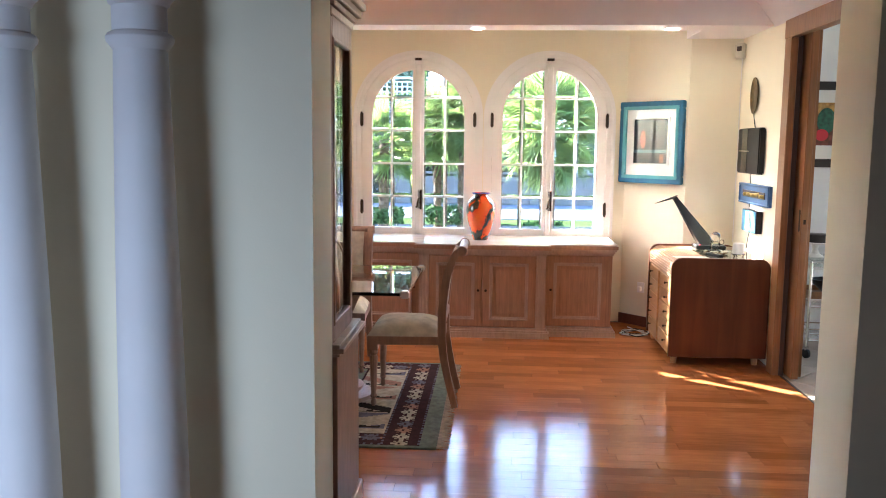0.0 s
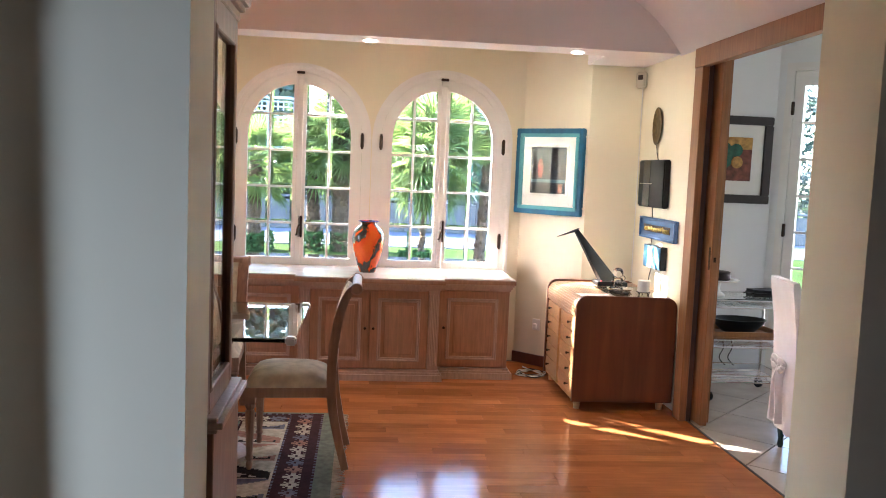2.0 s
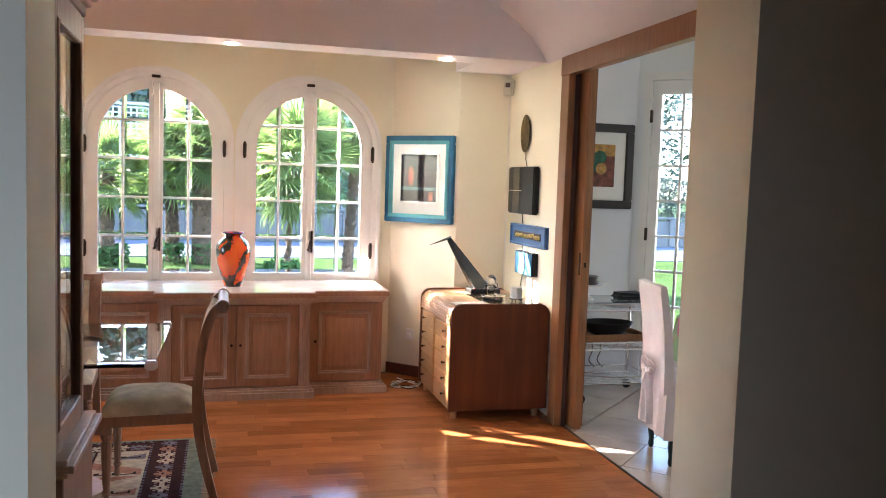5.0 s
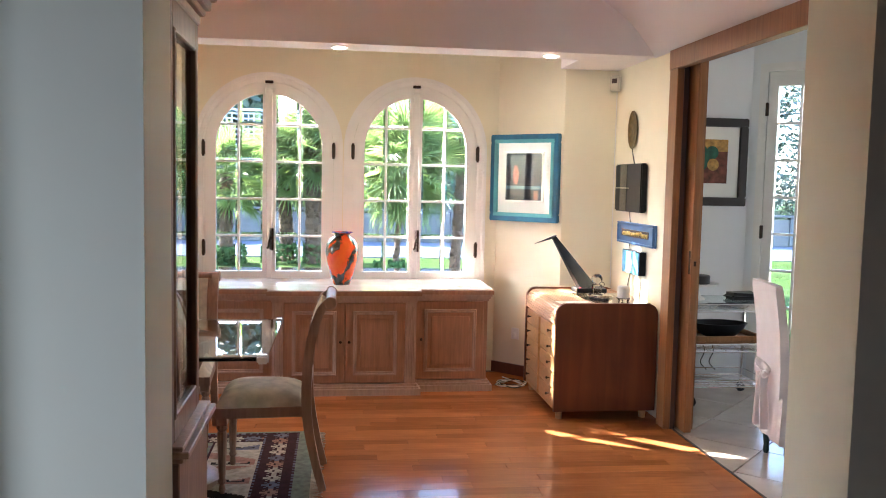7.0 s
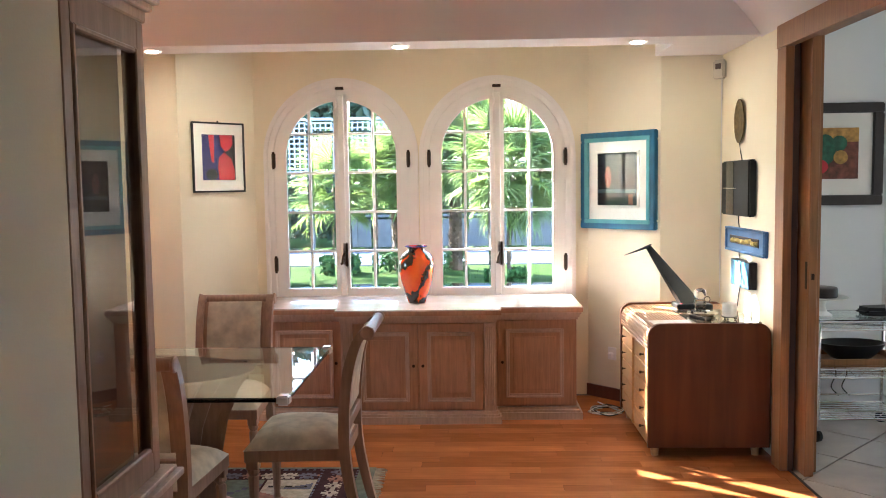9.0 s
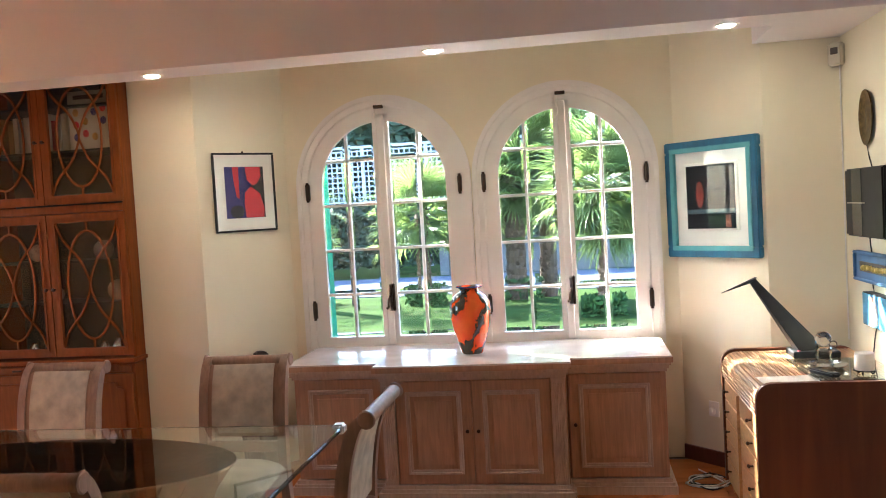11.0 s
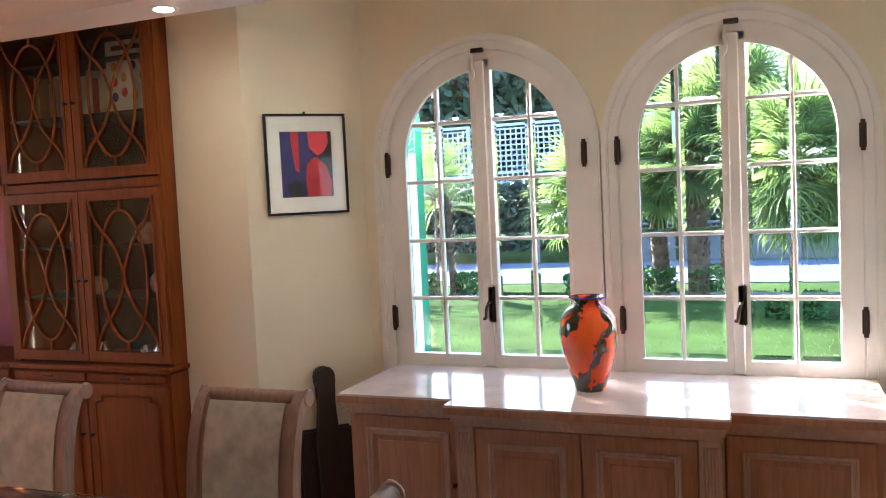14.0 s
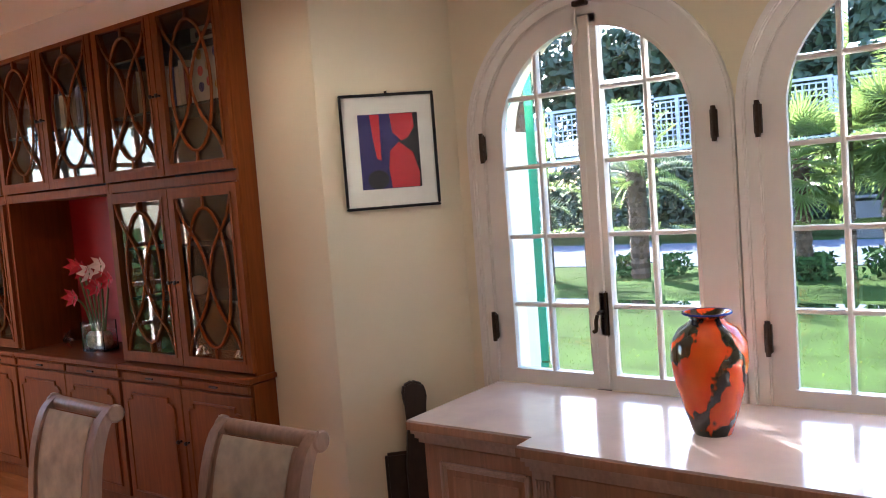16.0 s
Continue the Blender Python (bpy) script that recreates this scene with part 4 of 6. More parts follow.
kfloor = tagged(thing("floor_kitchen", (0, 0, 0), "beige porcelain tiles laid diagonally with dark joints", "floor"), kind="structure")
TS = 0.46
for i in range(-4, 14):
    for j in range(-8, 10):
        cx = 1.868 + (i + 0.5 - j - 0.5) * TS * math.sqrt(0.5)
        cy = 4.67 + (i + j + 1) * TS * math.sqrt(0.5)
        r = (TS - 0.008) * math.sqrt(0.5)
        poly = [(cx - r, cy), (cx, cy - r), (cx + r, cy), (cx, cy + r)]
        for ax, lim, up in ((0, 1.852, True), (0, 5.39, False), (1, 2.79, True), (1, 6.9, False)):
            if poly:
                poly = clip_poly(poly, ax, lim, up)
        if len(poly) > 2 and max(p[0] for p in poly) - min(p[0] for p in poly) > 0.01:
            bm = prism(bmesh.new(), poly, "z", -0.011, 0.0)
            part("tile", bm, M["tile"], kfloor)


# ---- pictures ----
def flat_picture(name, a, b, z0, z1, frame_w, frame_mat, mount_w, label, depth=0.025):
    """A framed picture hung on an upright wall between plan points a and b (seen from the room, left to right)."""
    a, b = Vector((*a, 0)), Vector((*b, 0))
    w, h = (b - a).length, z1 - z0
    ang = math.atan2(b.y - a.y, b.x - a.x)
    p = thing(name, (a.x, a.y, z0), label, "picture", rz=math.degrees(ang))
    for k, (x0, x1, c, d) in enumerate(((0, w, 0, frame_w), (0, w, h - frame_w, h), (0, frame_w, frame_w, h - frame_w), (w - frame_w, w, frame_w, h - frame_w))):
        o = [(x0, c), (x1, c), (x1, d), (x0, d)]
        part("frame_rail", blk(x0, x1, -depth, 0.0, c, d, bevel=min(0.006, frame_w * 0.25), seg=2), frame_mat, p)
    part("mount", blk(frame_w, w - frame_w, -depth * 0.45, -0.002, frame_w, h - frame_w), M["paper"], p, "white mount")
    return p, w, h


def disc_poly(cx, cz, rx, rz, n=24):
    return [(cx + rx * math.cos(2 * math.pi * k / n), cz + rz * math.sin(2 * math.pi * k / n)) for k in range(n)]


M["print_blue"] = material("print_blue", (0.035, 0.03, 0.17), 0.5, vary=0.1)
M["print_red"] = material("print_red", (0.52, 0.02, 0.035), 0.5, vary=0.08)
M["print_black"] = material("print_black", (0.02, 0.02, 0.03), 0.5, vary=0.1)
M["print_dark"] = material("print_slate", (0.008, 0.011, 0.018), 0.6, vary=0.6, scale=14, spec=0.1)
M["print_dull_red"] = material("print_dull_red", (0.22, 0.03, 0.02), 0.6, vary=0.4, scale=30)
M["print_teal"] = material("print_teal", (0.05, 0.10, 0.13), 0.5, vary=0.4, scale=30)
M["print_brown"] = material("print_umber", (0.16, 0.05, 0.03), 0.6, vary=0.6, scale=22)
M["print_green"] = material("print_green", (0.02, 0.10, 0.06), 0.6, vary=0.5, scale=30)
M["print_ochre"] = material("print_ochre", (0.45, 0.25, 0.06), 0.6, vary=0.4, scale=30)
M["dark_frame"] = material("dark_brown_frame", (0.022, 0.014, 0.012), 0.4, vary=0.2, scale=20)

# red and blue abstract on the left bay wall
n45 = Vector((0.7071, -0.7071, 0))
def off(p, d, nrm):
    return (p[0] + d * nrm[0], p[1] + d * nrm[1])


pic, w, h = flat_picture("abstract_print", (-1.731, 6.730), (-1.452, 7.021), 1.507, 1.992, 0.012, M["black"], 0.06, "abstract red and blue print in a thin black frame", 0.02)
y = -0.010
part("image_ground", blk(0.075, w - 0.075, y, -0.005, 0.085, h - 0.085), M["print_blue"], pic, "dark blue ground")
part("image_dark", blk(w * 0.60, w - 0.075, y - 0.0015, -0.006, 0.085, h - 0.085), M["print_black"], pic)
part("image_low_dark", prism(bmesh.new(), disc_poly(w * 0.36, 0.125, 0.045, 0.04), "y", y - 0.0012, -0.006), M["print_black"], pic)
part("image_streak", prism(bmesh.new(), [(w * 0.31, h - 0.087), (w * 0.41, h - 0.087), (w * 0.405, h * 0.42), (w * 0.36, h * 0.44), (w * 0.33, h * 0.62)], "y", y - 0.002, -0.006), M["print_red"], pic, "red streak")
part("image_upper", prism(bmesh.new(), [(w * 0.52, h - 0.087), (w * 0.76, h - 0.087), (w * 0.77, h * 0.70), (w * 0.70, h * 0.61), (w * 0.63, h * 0.585), (w * 0.54, h * 0.66)], "y", y - 0.003, -0.006), M["print_red"], pic, "red rounded form")
part("image_lower", prism(bmesh.new(), [(w * 0.50, 0.087), (w * 0.79, 0.087), (w * 0.80, h * 0.30), (w * 0.74, h * 0.48), (w * 0.60, h * 0.575), (w * 0.50, h * 0.50), (w * 0.48, h * 0.35)], "y", y - 0.0025, -0.006), M["print_red"], pic, "red rounded form")
g = part("glazing", blk(0.012, w - 0.012, -0.0185, -0.0165, 0.012, h - 0.012), M["picture_glass"], pic)
g.visible_shadow = False
part("hanger", lathe(bmesh.new(), [(0.006, h), (0.006, h + 0.01)], 8, (w / 2, -0.006, 0)), M["dark_metal"], pic)

# turquoise framed picture on the right bay wall
pic, w, h = flat_picture("framed_picture", (0.985, 7.117), (1.418, 6.684), 1.215, 1.885, 0.062, M["turquoise"], 0.06, "dark print in a wide turquoise wooden frame", 0.045)
M["turquoise_pale"] = material("pale_turquoise_stain", (0.10, 0.36, 0.42), 0.4, vary=0.15, scale=9)
for x0, x1, c, d in ((0.036, w - 0.036, 0.036, 0.066), (0.036, w - 0.036, h - 0.066, h - 0.036), (0.036, 0.066, 0.066, h - 0.066), (w - 0.066, w - 0.036, 0.066, h - 0.066)):
    part("inner_rail", blk(x0, x1, -0.049, -0.02, c, d, bevel=0.004, seg=2), M["turquoise_pale"], pic, "pale turquoise inner rail")
part("inner_mount", blk(0.13, w - 0.13, -0.034, -0.004, 0.15, h - 0.13, bevel=0.004), M["paper"], pic, "raised white inner mount")
part("image", blk(0.145, w - 0.145, -0.0355, -0.02, 0.165, h - 0.145), M["print_dark"], pic, "dark slate-blue image")
part("image_figure", prism(bmesh.new(), disc_poly(0.235, 0.36, 0.026, 0.075), "y", -0.0365, -0.03), M["print_dull_red"], pic, "dull red shape")
part("image_band", blk(0.146, w - 0.146, -0.0362, -0.03, 0.25, 0.275), M["print_teal"], pic, "pale teal stripe")
part("image_post", blk(w - 0.21, w - 0.175, -0.0364, -0.03, 0.17, 0.24), M["print_brown"], pic)
g = part("glazing", blk(0.062, w - 0.062, -0.0405, -0.0385, 0.062, h - 0.062), M["picture_glass"], pic)
g.visible_shadow = False

# still life in the kitchen
pic, w, h = flat_picture("still_life_painting", (2.20, 6.618), (2.84, 6.618), 1.37, 2.03, 0.065, M["dark_frame"], 0.09, "still life with green jug and fruit in a dark frame", 0.04)
part("canvas", blk(0.155, w - 0.155, -0.022, -0.004, 0.17, h - 0.16), M["print_brown"], pic, "umber canvas")
part("sky_patch", blk(0.155, w - 0.155, -0.0235, -0.01, h * 0.62, h - 0.16), M["print_ochre"], pic)
part("jug", prism(bmesh.new(), disc_poly(0.27, 0.36, 0.07, 0.10), "y", -0.025, -0.01), M["print_green"], pic)
part("apple", prism(bmesh.new(), disc_poly(0.36, 0.40, 0.05, 0.05), "y", -0.0265, -0.01), M["print_green"], pic)
part("pear", prism(bmesh.new(), disc_poly(0.37, 0.31, 0.045, 0.045), "y", -0.028, -0.01), M["print_ochre"], pic)
part("fruit", prism(bmesh.new(), disc_poly(0.24, 0.25, 0.05, 0.045), "y", -0.0285, -0.01), M["print_red"], pic)


# ---- on the sideboard ----
def swirl_glass():
    m = bpy.data.materials.new("orange_swirl_glass")
    m.use_nodes = True
    n, l = m.node_tree.nodes, m.node_tree.links
    b = n["Principled BSDF"]
    tc = n.new("ShaderNodeTexCoord")
    mp = n.new("ShaderNodeMapping")
    mp.inputs["Scale"].default_value = (1.0, 1.0, 0.75)
    l.new(tc.outputs["Object"], mp.inputs["Vector"])
    v = n.new("ShaderNodeTexVoronoi")
    v.feature = "DISTANCE_TO_EDGE"
    socket(v, "Scale", 5.2)
    ns = n.new("ShaderNodeTexNoise")
    socket(ns, "Scale", 5.5)
    add = n.new("ShaderNodeVectorMath")
    add.operation = "MULTIPLY_ADD"
    add.inputs[1].default_value = (0.09, 0.09, 0.09)
    l.new(ns.outputs["Color"], add.inputs[0])
    l.new(mp.outputs[0], add.inputs[2])
    l.new(add.outputs[0], v.inputs["Vector"])
    cr = n.new("ShaderNodeValToRGB")
    e = cr.color_ramp.elements
    e[0].position, e[0].color = 0.0, (0.02, 0.018, 0.01, 1)
    e[1].position, e[1].color = 0.3, (0.98, 0.15, 0.014, 1)
    x = cr.color_ramp.elements.new(0.062)
    x.color = (0.05, 0.035, 0.012, 1)
    x = cr.color_ramp.elements.new(0.088)
    x.color = (0.92, 0.085, 0.010, 1)
    l.new(v.outputs["Distance"], cr.inputs[0])
    l.new(cr.outputs[0], b.inputs["Base Color"])
    socket(b, "Roughness", 0.06)
    socket(b, "Transmission Weight", 0.1)
    socket(b, "Coat Weight", 0.6)
    return m


M["swirl"] = swirl_glass()
M["blue_glass"] = material("blue_glass_rim", (0.03, 0.05, 0.35), 0.08, vary=0.1)
vase = thing("vase", (-0.205, 6.70, 0.742), "orange-red art glass vase with dark swirls", "vase")
vp = [(0.052, 0.0), (0.056, 0.01), (0.074, 0.07), (0.097, 0.16), (0.107, 0.23), (0.103, 0.285), (0.08, 0.325), (0.052, 0.345), (0.046, 0.355), (0.066, 0.372), (0.064, 0.374), (0.041, 0.356), (0.046, 0.343), (0.07, 0.322), (0.09, 0.28)]
vp = [(r * 1.12, z * 1.03) for r, z in vp]
part("body", lathe(bmesh.new(), vp, 40), M["swirl"], vase, "", True)
bm = bmesh.new()
ring = [(0.0745 * math.cos(2 * math.pi * k / 32), 0.0745 * math.sin(2 * math.pi * k / 32), 0.384) for k in range(33)]
part("rim", tube(bm, ring, 0.0035, 6), M["blue_glass"], vase, "blue glass rim", True)


# ---- on the chest ----
def wedge_lamp():
    l = thing("desk_lamp", (0, 0, 0), "black angular wedge-shaped metal desk lamp", "lamp")
    base, bend, tip = Vector((1.53, 6.31, 0.775)), Vector((1.254, 6.215, 1.140)), Vector((1.085, 6.08, 1.102))
    d = (bend - base).normalized()
    side = d.cross(Vector((0.3, -1, 0))).normalized()
    nrm = d.cross(side).normalized()
    def blade(p, q, wp, wq, tp, tq):
        bm = bmesh.new()
        vs = []
        for c, w, t in ((p, wp, tp), (q, wq, tq)):
            vs.append([bm.verts.new(c + side * w + nrm * t), bm.verts.new(c - side * w + nrm * t), bm.verts.new(c - side * w - nrm * t), bm.verts.new(c + side * w - nrm * t)])
        for k in range(4):
            bm.faces.new((vs[0][k], vs[0][(k + 1) % 4], vs[1][(k + 1) % 4], vs[1][k]))
        bm.faces.new(vs[0])
        bm.faces.new(vs[1])
        return bm
    part("arm", blade(base, bend, 0.055, 0.016, 0.03, 0.006), M["black"], l, "tapered black arm")
    part("head", blade(bend + Vector((0.004, 0.003, 0.004)), tip, 0.02, 0.002, 0.012, 0.002), M["black"], l, "pointed black head")
    part("foot", blk(1.44, 1.66, 6.24, 6.40, 0.744, 0.778, bevel=0.006), M["black"], l)
    part("switch", lathe(bmesh.new(), [(0.008, 0), (0.006, 0.006)], 10, (1.47, 6.262, 0.778)), M["print_red"], l, "small red switch", True)
    bm = tube(bmesh.new(), [(1.64 + 0.018 * math.cos(a), 6.30, 0.80 + 0.018 * math.sin(a)) for a in [2 * math.pi * k / 12 for k in range(13)]], 0.003, 6)
    part("ring", bm, M["dark_metal"], l, "", True)


wedge_lamp()
tagged(finish("glass_plate", blk(1.40, 1.78, 5.72, 6.22, 0.7435, 0.7505, bevel=0.002), M["table_glass"]), "clear green-edged glass plate on the chest", "glass plate")
pp = thing("paper_sheet", (1.185, 5.692, 0.7445), "white sheet of paper lying on the chest", "paper", rz=4)
part("sheet", blk(0, 0.235, 0, 0.15, 0, 0.0012), M["paper"], pp)
cn = thing("candle", (1.63, 5.82, 0.7505), "white pillar candle on a black wire stand", "candle")
part("wax", lathe(bmesh.new(), [(0.038, 0.022), (0.04, 0.026), (0.04, 0.094), (0.037, 0.098), (0.028, 0.094)], 28), M["paper"], cn, "white pillar wax", True)
bm = lathe(bmesh.new(), [(0.046, 0.018), (0.046, 0.022)], 24)
for k in range(3):
    a = 2.1 * k
    tube(bm, curve_through([(0.03 * math.cos(a), 0.03 * math.sin(a), 0.018), (0.042 * math.cos(a), 0.042 * math.sin(a), 0.012), (0.034 * math.cos(a), 0.034 * math.sin(a), 0.003), (0.026 * math.cos(a), 0.026 * math.sin(a), 0.008)], 4), 0.003, 6)
part("stand", bm, M["black"], cn, "black wire stand", True)
gl = thing("glass_candle_holder", (1.545, 6.12, 0.7505), "clear glass ball on a square glass foot", "candle holder")
part("foot", blk(-0.03, 0.03, -0.03, 0.03, 0, 0.075, bevel=0.006), M["glass"], gl)
part("ball", lathe(bmesh.new(), [(0.002 + 0.036 * math.sin(math.pi * k / 10), 0.111 - 0.036 * math.cos(math.pi * k / 10)) for k in range(11)], 20), M["glass"], gl, "", True)
tr = thing("small_tray", (1.52, 5.98, 0.7505), "small round pewter dish", "tray")
part("dish", lathe(bmesh.new(), [(0.06, 0.0), (0.085, 0.012), (0.088, 0.02), (0.08, 0.016), (0.055, 0.006)], 28), M["chrome"], tr, "", True)
rc = thing("remote_control", (1.47, 5.84, 0.7505), "dark grey remote control", "remote", rz=25)
part("shell", blk(-0.022, 0.022, -0.075, 0.075, 0, 0.018, bevel=0.005, seg=2), M["black"], rc)
for i in range(3):
    for j in range(4):
        part("button", blk(-0.014 + i * 0.011, -0.007 + i * 0.011, -0.05 + j * 0.02, -0.04 + j * 0.02, 0.018, 0.0198), M["chrome"], rc)

# ---- on the east wall above the chest ----
pl = thing("wall_plate", (XR - 0.001, 6.27, 1.90), "oval brass wall plate", "plate")
bm = lathe(bmesh.new(), [(0.06, 0.0), (0.09, 0.008), (0.10, 0.014), (0.10, 0.018), (0.085, 0.013), (0.06, 0.006), (0.02, 0.008)], 32)
part("dish", moved(bm, Matrix.Diagonal((1, 0.92, 1.34, 1)) @ pose(0, 0, 0, 0, -90, 0)), material("aged_brass", (0.13, 0.085, 0.03), 0.35, metal=0.8, vary=0.5, scale=40), pl, "", True)
st = thing("wall_speaker", (XR, 0, 0), "flat black wall-mounted audio player", "audio player")
part("body", blk(-0.05, -0.004, 5.98, 6.50, 1.325, 1.66, bevel=0.008, seg=2), M["black"], st)
part("bracket", blk(-0.006, 0.0, 6.1, 6.4, 1.40, 1.58), M["black"], st)
part("front_strip", blk(-0.054, -0.05, 6.25, 6.39, 1.33, 1.655, bevel=0.002), material("smoked_panel", (0.05, 0.05, 0.045), 0.15, vary=0.2), st, "smoked vertical panel")
part("slot", blk(-0.0545, -0.0495, 6.20, 6.46, 1.488, 1.494), M["chrome"], st)
pq = thing("wall_plaque", (XR, 0, 0), "blue wooden plaque with gilt relief pattern", "plaque")
part("board", blk(-0.02, 0.0, 5.78, 6.48, 1.10, 1.25, bevel=0.004), M["blue"], pq)
for y0, y1, z0, z1 in ((5.78, 6.48, 1.235, 1.25), (5.78, 6.48, 1.10, 1.115), (5.78, 5.80, 1.115, 1.235), (6.46, 6.48, 1.115, 1.235)):
    part("frame_rail", blk(-0.032, -0.02, y0, y1, z0, z1, bevel=0.004), M["blue"], pq)
part("strip", blk(-0.024, -0.02, 5.88, 6.40, 1.15, 1.20), M["vit_dark"], pq)
M["gilt"] = material("gilt_relief", (0.55, 0.40, 0.12), 0.35, metal=0.6, vary=0.4, scale=60)
rg = random.Random(8)
for k in range(13):
    yy = 5.90 + k * 0.037
    bm = lathe(bmesh.new(), [(0.004, 0), (0.015, 0.003), (0.012, 0.008), (0.003, 0.01)], 8)
    part("gilt_boss", moved(bm, pose(-0.024, yy, 1.175 + rg.uniform(-0.006, 0.006), rg.uniform(0, 90), -90, 0)), M["gilt"], pq, "", True)
sp = thing("small_picture", (XR - 0.004, 6.12, 0.90), "small frameless blue and white seascape panel", "picture")
bm = blk(-0.045, -0.0, -0.17, 0.17, 0.0, 0.16, bevel=0.002)
part("panel", moved(bm, pose(0, 0, 0, 0, 0, 0)), M["black"], sp)
part("image", blk(-0.048, -0.045, -0.165, 0.165, 0.005, 0.155), material("print_sea_blue", (0.10, 0.32, 0.55), 0.4, vary=0.4, scale=12), sp, "sea-blue image")
part("sail", prism(bmesh.new(), [(-0.04, 0.02), (0.06, 0.02), (0.02, 0.08), (0.07, 0.145), (0.0, 0.145), (-0.03, 0.09)], "x", -0.0495, -0.046), M["paper"], sp, "white shape")
sn = thing("motion_sensor", (XR - 0.02, YN - 0.04, 2.26), "cream corner alarm sensor", "sensor", rz=-45)
part("case", blk(-0.04, 0.04, -0.045, 0.0, -0.06, 0.06, bevel=0.01, seg=2), material("cream_plastic", (0.62, 0.56, 0.44), 0.45, vary=0.04), sn, "", True)
part("lens", blk(-0.02, 0.02, -0.047, -0.04, 0.0, 0.035, bevel=0.002), M["vit_dark"], sn)
cb = thing("wall_cable", (0, 0, 0), "thin dark cable down the wall", "cable")
for a, b in (((6.30, 1.77), (6.24, 1.66)), ((6.30, 1.33), (6.28, 1.25)), ((6.28, 1.10), (6.26, 1.05)), ((6.24, 0.90), (6.30, 0.755))):
    part("cable_run", tube(bmesh.new(), [(XR - 0.004, a[0], a[1]), (XR - 0.004, (a[0] + b[0]) / 2 + 0.006, (a[1] + b[1]) / 2), (XR - 0.004, b[0], b[1])], 0.003, 6), M["black"], cb)
wc = thing("sensor_cable", (XR - 0.006, YN - 0.006, 0), "thin white cable in the wall corner", "cable")
part("cable_run", tube(bmesh.new(), [(0, 0, 2.21), (0, 0, 0.76)], 0.004, 6), M["white_paint"], wc)

# ---- skirting, outlet, loose cables ----
M["skirt"] = material("dark_red_skirting", (0.11, 0.03, 0.018), 0.35, vary=0.12, grain=0.15)
for nm, a, b in (("baseboard_bay_right", (1.01, YB), (1.43, YN)), ("baseboard_north_right", (1.43, YN), (XR, YN))):
    d = (Vector(b) - Vector(a)).normalized()
    q = Vector((d.y, -d.x)) * 0.016
    structure(nm, prism(bmesh.new(), [a, b, (b[0] + q.x, b[1] + q.y), (a[0] + q.x, a[1] + q.y)], "z", 0, 0.085), M["skirt"], "dark red-brown wooden skirting")
ot = thing("wall_outlet", (1.16, 6.938, 0.33), "ivory wall socket plate with plug", "outlet", rz=-45)
part("plate", blk(-0.035, 0.035, -0.008, 0.0, -0.045, 0.045, bevel=0.003), M["white_paint"], ot)
part("plug", blk(-0.018, 0.018, -0.035, -0.008, -0.03, 0.01, bevel=0.006), M["white_paint"], ot)
rg = random.Random(3)
for k, mt in enumerate(("white_paint", "black", "fringe")):
    pts = [(1.04 + 0.05 * k, 6.82 - 0.05 * k, 0.012)]
    for i in range(9):
        a = i * 1.3 + k
        pts.append((1.06 + 0.10 * math.cos(a) + rg.uniform(-0.03, 0.03), 6.62 + 0.10 * math.sin(a) + rg.uniform(-0.03, 0.03), 0.006 + 0.004 * (i % 3)))
    ob = thing("power_cable", (0, 0, 0), "loose coiled power cable on the floor", "cable", "cables by the sideboard")
    part("flex", tube(bmesh.new(), curve_through(pts, 5), 0.004, 6), M[mt], ob, "", True)


# ---- recessed spots in the beam ----
for x in (-1.726, -0.24, 1.157):
    s = thing("recessed_spot", (x, 6.075, SOFFIT), "lit recessed ceiling spot with white rim", "ceiling light", "spots in the beam")
    part("rim", lathe(bmesh.new(), [(0.055, -0.006), (0.058, -0.003), (0.058, 0.0), (0.042, 0.0), (0.042, -0.006)], 28), M["white_paint"], s, "", True)
    part("bulb", lathe(bmesh.new(), [(0.04, -0.0045), (0.036, -0.008), (0.01, -0.010)], 24), M["lamp_glow"], s, "glowing bulb", True)


# ---- carved wooden chair in the bay corner ----
cs = thing("carved_chair", (-1.50, 6.80, 0), "dark carved wooden two-piece low chair", "carved chair", rz=45)
M["ebony"] = material("dark_carved_wood", (0.03, 0.016, 0.011), 0.5, vary=0.35, scale=12, grain=0.2, bump=0.3, bump_scale=40)
o = [(-0.05, 0.0), (0.05, 0.0), (0.055, 0.40), (0.045, 0.58), (0.05, 0.66), (0.058, 0.71), (0.045, 0.755), (0.0, 0.772), (-0.04, 0.755), (-0.05, 0.71), (-0.03, 0.66), (-0.035, 0.58), (-0.055, 0.40)]
bm = prism(bmesh.new(), o, "y", -0.028, 0.028)
bmesh.ops.bevel(bm, geom=bm.edges[:], offset=0.008, segments=2, affect="EDGES", clamp_overlap=True)
part("back_plank", moved(bm, pose(0, 0, 0, -6, 0, 0)), M["ebony"], cs, "", True)
part("seat_plank", moved(blk(-0.14, 0.14, 0.0, 0.05, 0.05, 0.46, bevel=0.012, seg=2), pose(0, 0.03, 0, -8, 0, 0)), M["ebony"], cs)
part("brace", blk(-0.10, 0.10, -0.02, 0.10, 0.0, 0.06, bevel=0.01), M["ebony"], cs)


# ---- contents of the display cabinets ----
rg = random.Random(11)
BOOKS = [material("book_" + n, c, 0.6, vary=0.1) for n, c in (("ivory", (0.55, 0.50, 0.40)), ("blue", (0.05, 0.10, 0.25)), ("red", (0.30, 0.03, 0.03)), ("tan", (0.35, 0.22, 0.10)), ("grey", (0.25, 0.26, 0.27)))]


